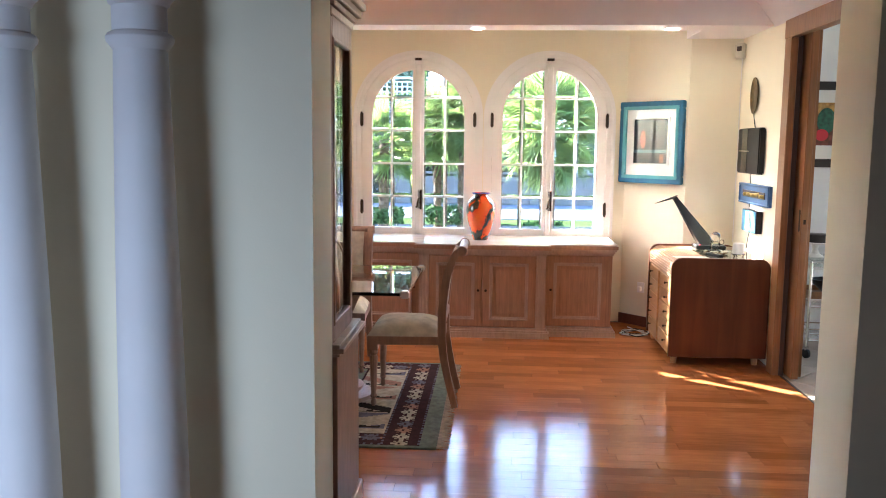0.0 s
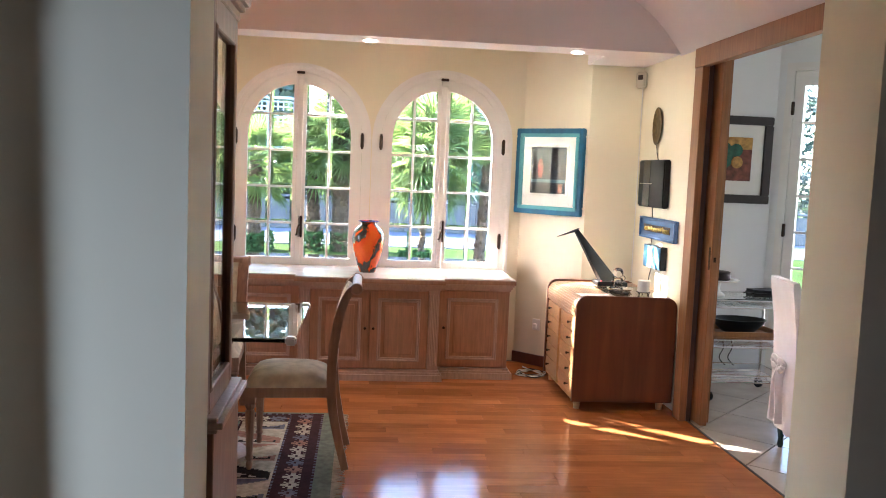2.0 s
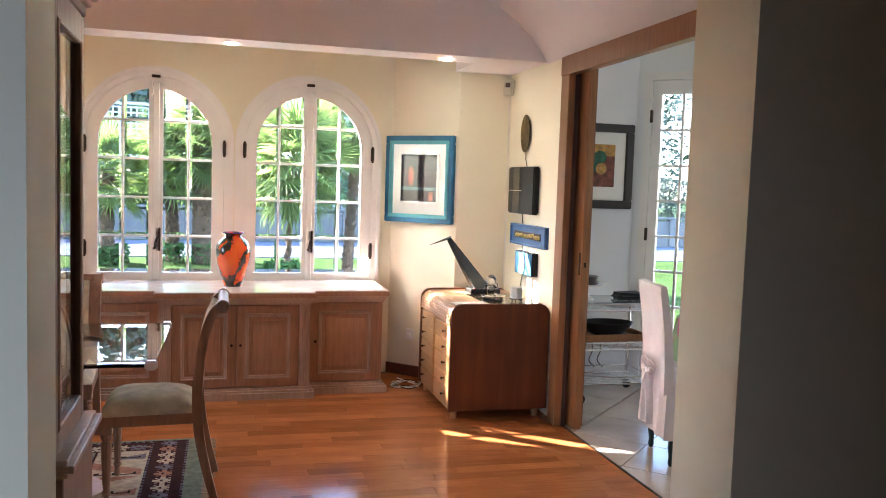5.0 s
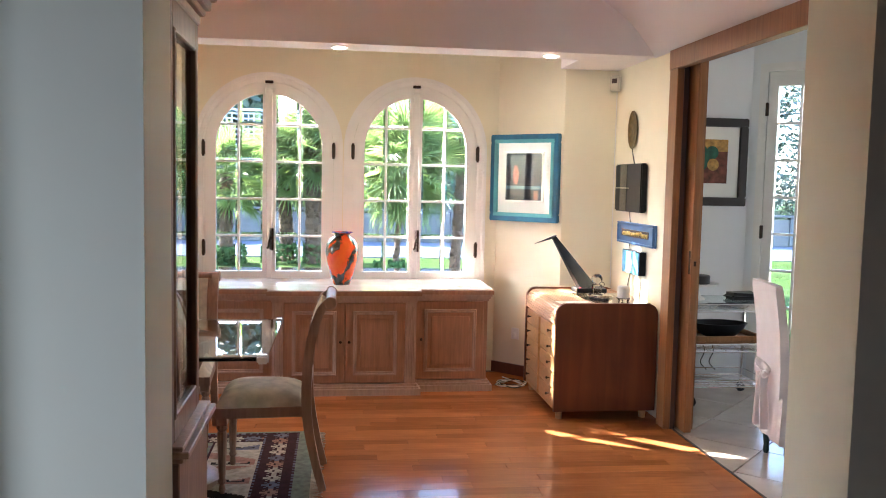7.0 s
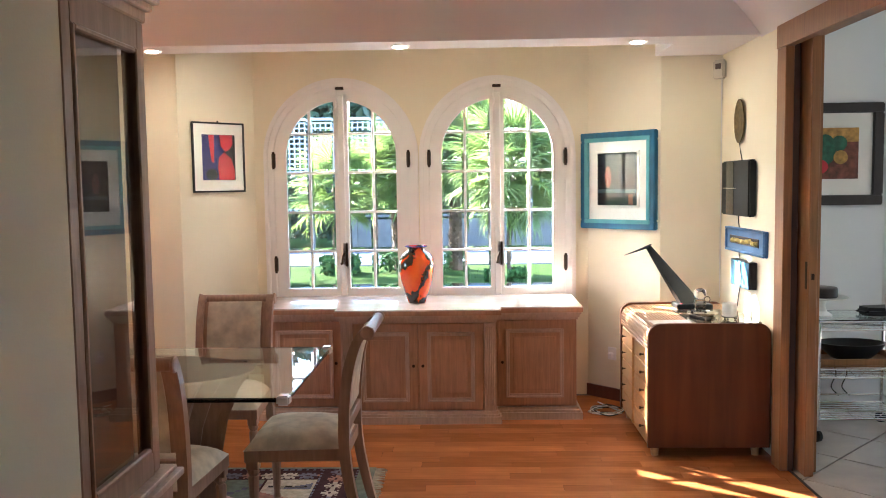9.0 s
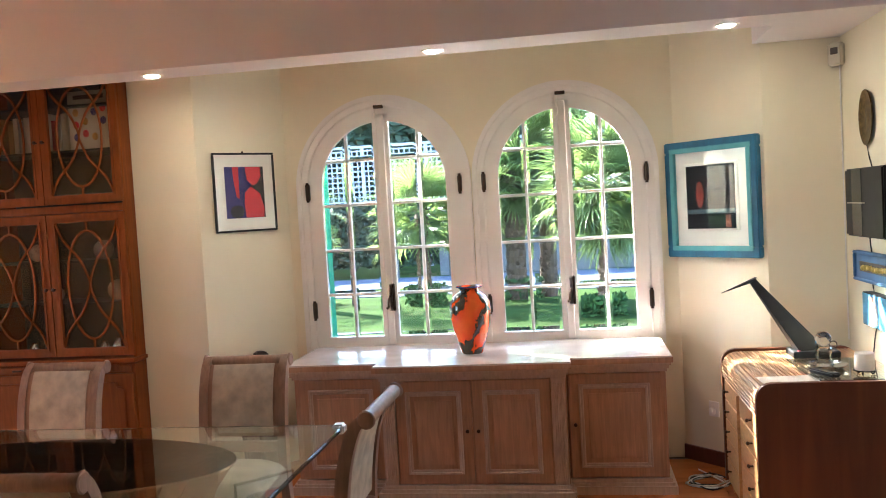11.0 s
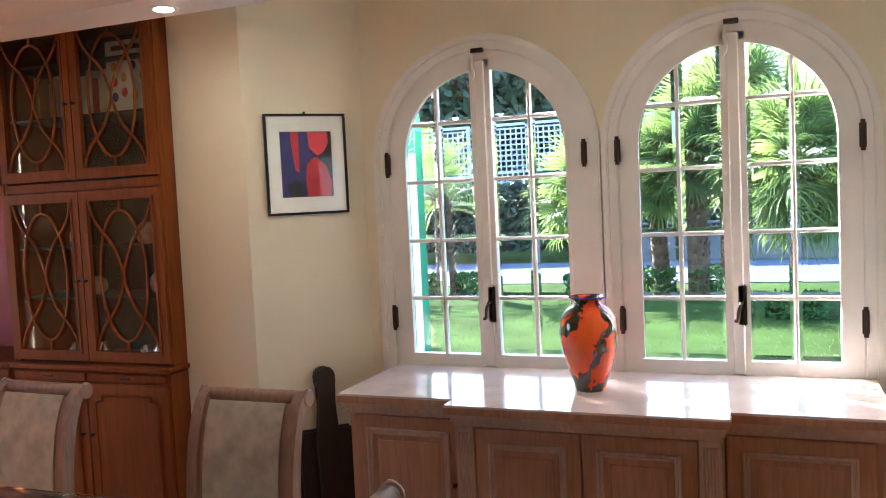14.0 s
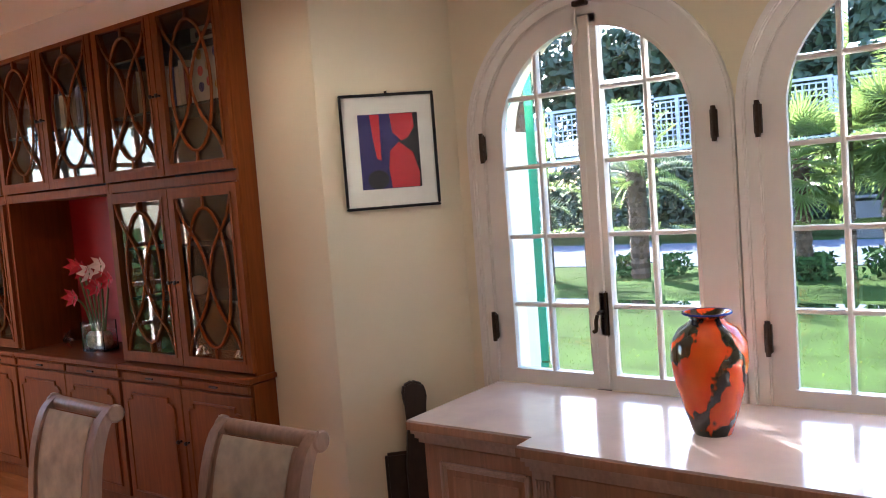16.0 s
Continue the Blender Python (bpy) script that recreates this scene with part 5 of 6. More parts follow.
def book(x, y, z, t, d, h, mat):
    b = thing("book", (x, y, z), "upright book on the cabinet shelf", "book", "books in the display cabinet")
    part("cover", blk(0, t, 0, d, 0, h, bevel=0.0015), mat, b)
    part("pages", blk(0.003, t - 0.003, 0.004, d + 0.0015, 0.004, h - 0.004), M["paper"], b)


for zz, xs0, xs1 in ((2.062, -3.18, -2.30), (2.062, -4.25, -3.32)):
    x = xs0
    while x < xs1:
        t = rg.uniform(0.02, 0.05)
        if rg.random() < 0.75:
            book(x, 6.76, zz, t, 0.17, rg.uniform(0.19, 0.245), rg.choice(BOOKS))
        x += t + 0.003
pb = thing("picture_book", (-2.62, 6.70, 2.062), "large ivory book with coloured flower cover facing out", "book")
part("cover", blk(0, 0.28, 0, 0.02, 0, 0.36, bevel=0.002), BOOKS[0], pb)
for k in range(9):
    part("cover_motif", prism(bmesh.new(), disc_poly(0.05 + 0.06 * (k % 4), 0.08 + 0.075 * (k // 3) + 0.02 * (k % 2), 0.02, 0.024, 10), "y", -0.0015, 0.001), (M["print_blue"], M["print_red"], M["print_ochre"])[k % 3], pb)
part("cover_title", blk(0.04, 0.24, -0.0012, 0.001, 0.31, 0.335), M["vit_dark"], pb)
M["ceramic"] = material("cream_ceramic", (0.62, 0.50, 0.38), 0.35, vary=0.12, scale=20)
M["shell"] = material("pale_shell", (0.55, 0.42, 0.32), 0.5, vary=0.3, scale=25, bump=0.4)
for x, z, r in ((-2.42, 1.132, 0.065), (-2.85, 1.132, 0.05), (-2.50, 1.392, 0.06), (-2.33, 1.392, 0.05), (-2.95, 1.392, 0.055)):
    o = thing("ornament", (x, 6.78, z), "round pale ceramic ornament on the glass shelf", "ornament", "ornaments in the cabinet")
    part("body", lathe(bmesh.new(), [(0.4 * r, 0.0)] + [(r * math.sin(math.pi * (0.13 + 0.82 * k / 12)), r * (0.92 - math.cos(math.pi * (0.13 + 0.82 * k / 12)))) for k in range(13)], 20), M["ceramic" if z < 1.2 else "shell"], o, "", True)
for x, r in ((-2.50, 0.035), (-2.40, 0.045), (-2.32, 0.03), (-2.78, 0.04), (-2.98, 0.035)):
    o = thing("silver_bauble", (x, 6.72, 0.80), "small polished silver vessel", "ornament", "silver in the cabinet")
    part("body", lathe(bmesh.new(), [(0.5 * r, 0.0), (r, 0.6 * r), (1.05 * r, 1.2 * r), (0.7 * r, 1.9 * r), (0.45 * r, 2.2 * r), (0.55 * r, 2.4 * r)], 18), M["chrome"], o, "", True)

# flowers in the niche
fv = thing("flower_vase", (-3.76, 6.74, 0.80), "square clear glass vase of red and white amaryllis", "flower vase", rz=8)
bm = bmesh.new()
for a in ((-0.09, 0.09, -0.05, -0.044, 0, 0.17), (-0.09, 0.09, 0.044, 0.05, 0, 0.17), (-0.09, -0.084, -0.044, 0.044, 0, 0.17), (0.084, 0.09, -0.044, 0.044, 0, 0.17), (-0.084, 0.084, -0.044, 0.044, 0, 0.012)):
    box(bm, *a)
part("glass_body", bm, M["glass"], fv)
part("pebbles", blk(-0.08, 0.08, -0.04, 0.04, 0.013, 0.11, bevel=0.02), material("white_pebbles", (0.7, 0.7, 0.68), 0.4, vary=0.3, scale=60, bump=0.6), fv, "white stones")
M["petal_red"] = material("red_petal", (0.50, 0.015, 0.03), 0.5, vary=0.2, scale=30)
M["petal_white"] = material("white_petal", (0.75, 0.66, 0.62), 0.5, vary=0.1, scale=30)
M["stem"] = material("flower_stem", (0.10, 0.16, 0.05), 0.5, vary=0.2)
for k in range(7):
    x, z = -0.17 + 0.052 * k, 0.40 + 0.05 * ((k * 3) % 4) - 0.03 * abs(k - 3)
    part("stem", tube(bmesh.new(), curve_through([(0.015 * (k - 3), 0, 0.10), (x * 0.6, 0, 0.25), (x, -0.01, z)], 4), 0.006, 6), M["stem"], fv, "", True)
    bm = bmesh.new()
    for p in range(6):
        a = p * math.pi / 3
        d = Vector((math.cos(a), -0.35, math.sin(a) * 0.8))
        s = d.cross(Vector((0, 1, 0))).normalized()
        c0 = Vector((x, -0.01, z))
        v = [bm.verts.new(c0), bm.verts.new(c0 + d * 0.04 + s * 0.02), bm.verts.new(c0 + d * 0.075 + Vector((0, -0.01, 0))), bm.verts.new(c0 + d * 0.04 - s * 0.02), bm.verts.new(c0 + d * 0.04 + Vector((0, 0.008, 0)))]
        for f in ((0, 1, 4), (1, 2, 4), (2, 3, 4), (3, 0, 4)):
            bm.faces.new([v[i] for i in f])
    part("blossom", bm, M["petal_white" if k in (3, 5) else "petal_red"], fv, "white blossom" if k in (3, 5) else "red blossom")
gs = thing("glass_star", (-4.02, 6.68, 0.80), "small clear glass star ornament", "ornament")
bm = bmesh.new()
for k in range(5):
    a = k * 1.257
    tube(bm, [(0, 0, 0.06), (0.06 * math.cos(a), 0.02, 0.06 + 0.055 * math.sin(a))], [0.02, 0.004], 6)
part("points", bm, M["glass"], gs)


# ---- kitchen ----
KA, KB = Vector((2.87, 6.62, 0)), Vector((4.05, 5.44, 0))     # angled wall with the french door
kd = (KB - KA).normalized()
kang = math.degrees(math.atan2(kd.y, kd.x))
bm = bmesh.new()
for a, b, c, d in ((0.0, 0.10, 0, 2.75), (1.42, 1.669, 0, 2.75), (0.10, 1.42, 2.42, 2.75)):
    box(bm, a, b, 0.0, 0.25, c, d)
structure("wall_kitchen_bay", moved(bm, pose(KA.x, KA.y, 0, 0, 0, kang)), M["kitchen_wall"], "white angled kitchen wall with a french door opening")
structure("wall_kitchen_bay_right", blk(4.05, 5.4, 5.44, 5.7, 0, 2.75), M["kitchen_wall"], "white kitchen wall")
fd = tagged(thing("door_2", (KA.x, KA.y, 0), "white glazed french door with small panes", "door", rz=kang), kind="structure")
part("frame", band(bmesh.new(), [(0.12, 0), (0.12, 2.38), (1.40, 2.38), (1.40, 0)], [(0.06, 0), (0.06, 2.44), (1.46, 2.44), (1.46, 0)], -0.015, 0.06), M["white_paint"], fd)
for x0 in (0.123, 0.763):
    x1 = x0 + 0.635
    bm = bmesh.new()
    for a, b, c, d in ((x0, x0 + 0.07, 0.01, 2.375), (x1 - 0.07, x1, 0.01, 2.375), (x0 + 0.07, x1 - 0.07, 0.01, 0.34), (x0 + 0.07, x1 - 0.07, 2.27, 2.375)):
        box(bm, a, b, 0.0, 0.045, c, d)
    leaf = part("leaf", bm, M["white_paint"], fd)
    gw, gh = (0.635 - 0.14) / 3, (2.27 - 0.34) / 7
    for i in (1, 2):
        part("glazing_bar", blk(x0 + 0.07 + i * gw - 0.009, x0 + 0.07 + i * gw + 0.009, 0.006, 0.04, 0.34, 2.27), M["white_paint"], leaf)
    for j in range(1, 7):
        part("glazing_bar", blk(x0 + 0.07, x1 - 0.07, 0.007, 0.041, 0.34 + j * gh - 0.009, 0.34 + j * gh + 0.009), M["white_paint"], leaf)
    for i in range(3):
        for j in range(7):
            pn = part("pane", blk(x0 + 0.07 + i * gw + 0.008, x0 + 0.07 + (i + 1) * gw - 0.008, 0.02, 0.024, 0.34 + j * gh + 0.008, 0.34 + (j + 1) * gh - 0.008), M["glass"], leaf)
            pn.visible_shadow = False
    for z in (1.18, 2.10):
        part("hinge", blk(x0 - 0.012, x0 + 0.008, -0.03, 0.0, z - 0.05, z + 0.05, bevel=0.005), M["dark_metal"], leaf)
sc = thing("window_charm", (KA.x + kd.x * 0.50 - 0.03, KA.y + kd.y * 0.50 - 0.03, 1.50), "hanging red and blue bird charm", "charm", rz=kang)
part("wing", prism(bmesh.new(), [(0, 0.05), (0.05, 0.09), (0.04, 0.02), (0.015, -0.01)], "y", 0, 0.004), M["print_red"], sc, "red wing")
part("tail", prism(bmesh.new(), disc_poly(0.008, -0.05, 0.016, 0.055, 14), "y", 0, 0.004), material("turquoise_plastic", (0.02, 0.35, 0.50), 0.3), sc, "turquoise tail")
part("thread", tube(bmesh.new(), [(0.02, 0.002, 0.07), (0.02, 0.002, 0.30)], 0.001, 4), M["dark_metal"], sc)


def trolley():
    t = thing("serving_trolley", (2.19, 5.95, 0), "chrome wire three-tier serving trolley on castors", "trolley")
    W, D = 0.56, 0.40
    for x in (0, W):
        for y in (0, D):
            part("post", tube(bmesh.new(), [(x, y, 0.07), (x, y, 0.70)], 0.011, 10), M["chrome"], t, "", True)
            cs = part("castor", moved(lathe(bmesh.new(), [(0.012, -0.012), (0.035, -0.010), (0.035, 0.010), (0.012, 0.012)], 16), pose(x, y, 0.035, 0, 90, 20)), M["black"], t, "black rubber castor", True)
            part("fork", blk(x - 0.012, x + 0.012, y - 0.012, y + 0.012, 0.06, 0.085), M["chrome"], cs)
    for z in (0.13, 0.38, 0.66):
        tier = part("tier_rim", tube(bmesh.new(), [(0, 0, z), (W, 0, z), (W, D, z), (0, D, z), (0, 0, z)], 0.006, 6), M["chrome"], t)
        part("upper_rim", tube(bmesh.new(), [(0, 0, z + 0.05), (W, 0, z + 0.05), (W, D, z + 0.05), (0, D, z + 0.05), (0, 0, z + 0.05)], 0.005, 6), M["chrome"], tier)
        zig = [(W * k / 10, 0, z + (0.05 if k % 2 else 0)) for k in range(11)]
        part("zigzag", tube(bmesh.new(), zig, 0.003, 5), M["chrome"], tier)
        for k in range(9):
            part("wire", tube(bmesh.new(), [(0, D * (k + 0.5) / 9, z), (W, D * (k + 0.5) / 9, z)], 0.0025, 5), M["chrome"], tier)
    part("glass_shelf", blk(0.005, W - 0.005, 0.005, D - 0.005, 0.712, 0.72), M["table_glass"], t, "glass top shelf")
    return t


trolley()
ty = thing("wooden_tray", (2.42, 6.15, 0.433), "honey wooden serving tray", "tray")
part("base", blk(-0.22, 0.30, -0.17, 0.17, 0, 0.012), M["door_wood"], ty)
for a in ((-0.22, 0.30, -0.17, -0.157, 0.012, 0.05), (-0.22, 0.30, 0.157, 0.17, 0.012, 0.05), (-0.22, -0.207, -0.157, 0.157, 0.012, 0.05), (0.287, 0.30, -0.157, 0.157, 0.012, 0.05)):
    part("rim", blk(*a, bevel=0.003), M["door_wood"], ty)
bw = thing("bowl", (2.46, 6.14, 0.445), "large black oval bowl in the tray", "bowl")
bm = lathe(bmesh.new(), [(0.07, 0.0), (0.12, 0.02), (0.18, 0.075), (0.20, 0.11), (0.19, 0.11), (0.16, 0.07), (0.10, 0.03)], 32)
part("shell", moved(bm, Matrix.Diagonal((1.0, 0.7, 1.0, 1.0))), M["black"], bw, "", True)
ck = thing("cake_stand", (2.27, 6.12, 0.72), "white footed cake stand", "cake stand")
part("foot", lathe(bmesh.new(), [(0.06, 0), (0.062, 0.008), (0.03, 0.03), (0.02, 0.06), (0.03, 0.10)], 24), M["white_paint"], ck, "", True)
part("plate", lathe(bmesh.new(), [(0.03, 0.10), (0.14, 0.108), (0.15, 0.118), (0.145, 0.118), (0.03, 0.112)], 32), M["white_paint"], ck, "", True)
cke = thing("cake", (2.27, 6.12, 0.835), "dark round chocolate cake", "cake")
part("sponge", lathe(bmesh.new(), [(0.085, 0), (0.088, 0.005), (0.088, 0.055), (0.08, 0.06)], 28), M["dark_frame"], cke, "", True)
fc = thing("folded_bag", (2.62, 6.14, 0.72), "folded black plastic bag", "bag")
bm = blk(-0.11, 0.11, -0.08, 0.08, 0, 0.05, bevel=0.02, seg=3)
for v in bm.verts:
    v.co += Vector((0, 0, 0.012 * noise.noise(v.co * 18))) if v.co.z > 0.01 else Vector((0, 0, 0))
part("fold", bm, M["black"], fc, "", True)
for x in (2.38, 2.56, 2.63):
    o = thing("wall_outlet", (x, 6.619, 0.33), "ivory kitchen wall socket", "outlet", "kitchen sockets")
    part("plate", blk(-0.03, 0.03, -0.008, 0.0, -0.035, 0.035, bevel=0.003), M["ceramic"], o)
    part("flex", tube(bmesh.new(), curve_through([(0, -0.012, -0.01), (0.01, -0.03, -0.08), (-0.02, -0.03, -0.16), (0.03, -0.03, -0.22)], 4), 0.004, 5), M["black"], o)


def slip_chair(m):
    c = thing("slipcovered_chair", (0, 0, 0), "dining chair in a white cotton slipcover tied with a bow", "chair", "kitchen chairs")
    # the cover: back, seat and skirt with slack folds
    line = [(-0.23, 0.40), (-0.235, 0.55), (-0.25, 0.75), (-0.285, 0.97), (-0.29, 1.0)]
    bm = side_band(line, [0.06, 0.05, 0.045, 0.04, 0.03], -0.20, 0.20)
    part("back_cover", bm, M["white_cloth"], c, "", True)
    part("seat_cover", blk(-0.215, 0.215, -0.215, 0.225, 0.37, 0.475, bevel=0.02, seg=3), M["white_cloth"], c, "", True)
    bm = bmesh.new()
    ring = []
    per = [(-0.225, -0.25), (0.225, -0.25), (0.225, 0.235), (-0.225, 0.235)]
    pts = []
    for k in range(4):
        a, b = Vector(per[k]), Vector(per[(k + 1) % 4])
        for i in range(14):
            pts.append(a + (b - a) * i / 14)
    cen = Vector((0, -0.005))
    rows = []
    for z, f in ((0.41, 0.0), (0.30, 0.4), (0.16, 1.0)):
        row = []
        for i, p in enumerate(pts):
            o = (p - cen).normalized() * f * (0.012 + 0.010 * math.sin(i * 1.35))
            row.append(bm.verts.new((p.x + o.x, p.y + o.y, z)))
        rows.append(row)
    n = len(pts)
    for a, b in zip(rows, rows[1:]):
        for i in range(n):
            bm.faces.new((a[i], a[(i + 1) % n], b[(i + 1) % n], b[i]))
    part("skirt", bm, M["white_cloth"], c, "", True)
    for s in (-1, 1):
        bm = tube(bmesh.new(), curve_through([(0, -0.275, 0.52), (s * 0.05, -0.30, 0.555), (s * 0.085, -0.29, 0.53), (s * 0.05, -0.295, 0.50), (0, -0.275, 0.515)], 4), 0.014, 6, 1.6)
        part("bow_loop", bm, M["white_cloth"], c, "", True)
        part("bow_tail", tube(bmesh.new(), curve_through([(0, -0.275, 0.515), (s * 0.03, -0.29, 0.42), (s * 0.045, -0.285, 0.30), (s * 0.05, -0.285, 0.20)], 4), [0.012] * 13, 6, 2.0), M["white_cloth"], c, "", True)
        for y in (-0.19, 0.19):
            part("leg", lathe(bmesh.new(), [(0.012, 0), (0.018, 0.02), (0.014, 0.05), (0.022, 0.10), (0.02, 0.37)], 12, (s * 0.175, y, 0)), M["dark_green"], c, "dark green turned leg", True)
    c.matrix_basis = m
    return c


M["dark_green"] = material("dark_green_paint", (0.012, 0.03, 0.025), 0.35, vary=0.15)
sc1 = slip_chair(pose(2.36, 4.76, 0, 0, 0, -101))
copy_thing(sc1, pose(3.42, 5.42, 0, 0, 0, 128))
kt = thing("kitchen_table", (2.95, 4.98, 0), "round wooden kitchen table", "table")
part("top", lathe(bmesh.new(), [(0.50, 0.715), (0.51, 0.72), (0.51, 0.738), (0.50, 0.742)], 40), M["door_wood"], kt)
part("pedestal", lathe(bmesh.new(), [(0.22, 0), (0.22, 0.03), (0.06, 0.10), (0.05, 0.4), (0.08, 0.715)], 24), M["door_wood"], kt, "", True)


def tablecloth_material():
    m = material("green_flowered_cotton", (0.33, 0.50, 0.28), 0.85, vary=0.15, scale=9, bump=0.15)
    n, l = m.node_tree.nodes, m.node_tree.links
    b = n["Principled BSDF"]
    src = b.inputs["Base Color"].links[0].from_socket
    v = n.new("ShaderNodeTexVoronoi")
    socket(v, "Scale", 4.5)
    l.new(n["Texture Coordinate"].outputs["Object"], v.inputs["Vector"])
    r = n.new("ShaderNodeMapRange")
    socket(r, "From Min", 0.30)
    socket(r, "From Max", 0.36)
    socket(r, "To Min", 1.0)
    socket(r, "To Max", 0.0)
    l.new(v.outputs["Distance"], r.inputs["Value"])
    mx = n.new("ShaderNodeMix")
    mx.data_type = "RGBA"
    l.new(r.outputs["Result"], mx.inputs["Factor"])
    l.new(src, mx.inputs["A"])
    mx.inputs["B"].default_value = (0.62, 0.20, 0.28, 1)
    l.new(mx.outputs["Result"], b.inputs["Base Color"])
    return m


tcl = thing("tablecloth", (2.95, 4.98, 0.742), "green and pink flowered tablecloth hanging in folds", "tablecloth")
bm = bmesh.new()
prev = None
for r, z, f in ((0.05, 0.003, 0), (0.30, 0.003, 0), (0.505, 0.003, 0), (0.525, -0.012, 0.1), (0.535, -0.12, 0.6), (0.55, -0.25, 1.0)):
    ring = [bm.verts.new(((r + f * 0.03 * math.sin(11 * a)) * math.cos(a), (r + f * 0.03 * math.sin(11 * a)) * math.sin(a), z - f * 0.015 * math.sin(4 * a))) for a in [2 * math.pi * k / 88 for k in range(88)]]
    if prev:
        for k in range(88):
            bm.faces.new((prev[k], prev[(k + 1) % 88], ring[(k + 1) % 88], ring[k]))
    else:
        bm.faces.new(ring)
    prev = ring
part("cloth", bm, tablecloth_material(), tcl, "", True)

# ---- garden ----
bm = blk(-80, 80, YBO, 120, -0.6, -0.14)
structure("ground", bm, M["grass"], "sunlit green lawn reaching the far trees")
structure("road_gravel", prism(bmesh.new(), [(-60, 18.2), (60, 18.8), (60, 23.3), (-60, 22.7)], "z", -0.14, -0.125), M["gravel"], "pale gravel drive across the lawn")
structure("ground_terrace", blk(-80, 80, -60.0, YBO, -0.6, -0.21), M["grass"], "lawn round the house")


def grass_tufts():
    rg = random.Random(21)
    vs, fs = [], []
    for k in range(22000):
        y = 7.7 + 10.4 * rg.random() ** 1.3
        x = rg.uniform(-0.75, 0.75) * (y - 2)
        h = rg.uniform(0.012, 0.03)
        a = rg.uniform(0, 6.28)
        dx, dy = 0.006 * math.cos(a), 0.006 * math.sin(a)
        lx, ly = rg.uniform(-0.03, 0.03), rg.uniform(-0.03, 0.03)
        i = len(vs)
        vs += [(x - dx, y - dy, -0.142), (x + dx, y + dy, -0.142), (x + lx, y + ly, -0.14 + h)]
        fs.append((i, i + 1, i + 2))
    me = bpy.data.meshes.new("grass_blades")
    me.from_pydata(vs, [], fs)
    me.materials.append(M["grass_blade"])
    tagged(new("grass_blades", me), "short green grass blades of the lawn", "grass", "", "stuff")


grass_tufts()


def fan_leaf(rg, size):
    """A fan palm leaf along +x: stalk, then a ray of narrow folded blades with drooping tips."""
    vs, fs = [], []
    n = 26
    st = size * 0.75
    for k in range(3):
        x = st * k / 2
        vs += [(x, -0.008, 0), (x, 0.008, 0), (x, 0, 0.012)]
    for k in range(2):
        a = 3 * k
        for i in range(3):
            fs.append((a + i, a + (i + 1) % 3, a + 3 + (i + 1) % 3, a + 3 + i))
    for k in range(n):
        ang = radians(-125 + 250 * k / (n - 1))
        L = size * (0.72 + 0.2 * math.cos(ang)) * rg.uniform(0.9, 1.08)
        d = Vector((math.cos(ang), math.sin(ang), 0.12))
        s = Vector((-math.sin(ang), math.cos(ang), 0)) * size * 0.027
        c = Vector((st, 0, 0))
        i = len(vs)
        droop = rg.uniform(0.10, 0.32) * size
        for t, w, dz in ((0.02, 0.2, 0.0), (0.45, 1.0, 0.0), (0.8, 0.55, -0.35 * droop), (1.0, 0.05, -droop)):
            p = c + d * L * t + Vector((0, 0, dz))
            vs += [tuple(p - s * w), tuple(p + Vector((0, 0, -0.012 * w))), tuple(p + s * w)]
        for q in range(3):
            a = i + 3 * q
            fs += [(a, a + 1, a + 4, a + 3), (a + 1, a + 2, a + 5, a + 4)]
    return vs, fs


def feather_leaf(rg, size):
    """A feather leaf along +x: an arching rib with two rows of narrow leaflets."""
    vs, fs = [], []
    n = 22
    rib = [Vector((size * t, 0, size * (0.30 * t - 0.55 * t * t))) for t in [k / n for k in range(n + 1)]]
    for k in range(n):
        a, b = rib[k], rib[k + 1]
        i = len(vs)
        vs += [(a.x, -0.008, a.z), (a.x, 0.008, a.z), (b.x, 0.008, b.z), (b.x, -0.008, b.z)]
        fs.append((i, i + 1, i + 2, i + 3))
        if k < 3:
            continue
        for s in (-1, 1):
            L = size * 0.34 * math.sin(math.pi * (0.12 + 0.83 * k / n)) * rg.uniform(0.85, 1.1)
            d = Vector((0.55, s * 0.8, 0.28)).normalized() * L
            i = len(vs)
            mid, tip = a + d * 0.5, a + d + Vector((0, 0, -0.12 * L))
            w = Vector((size * 0.014, 0, 0))
            vs += [tuple(a), tuple(mid - w), tuple(tip), tuple(mid + w)]
            fs.append((i, i + 1, i + 2, i + 3))
    return vs, fs


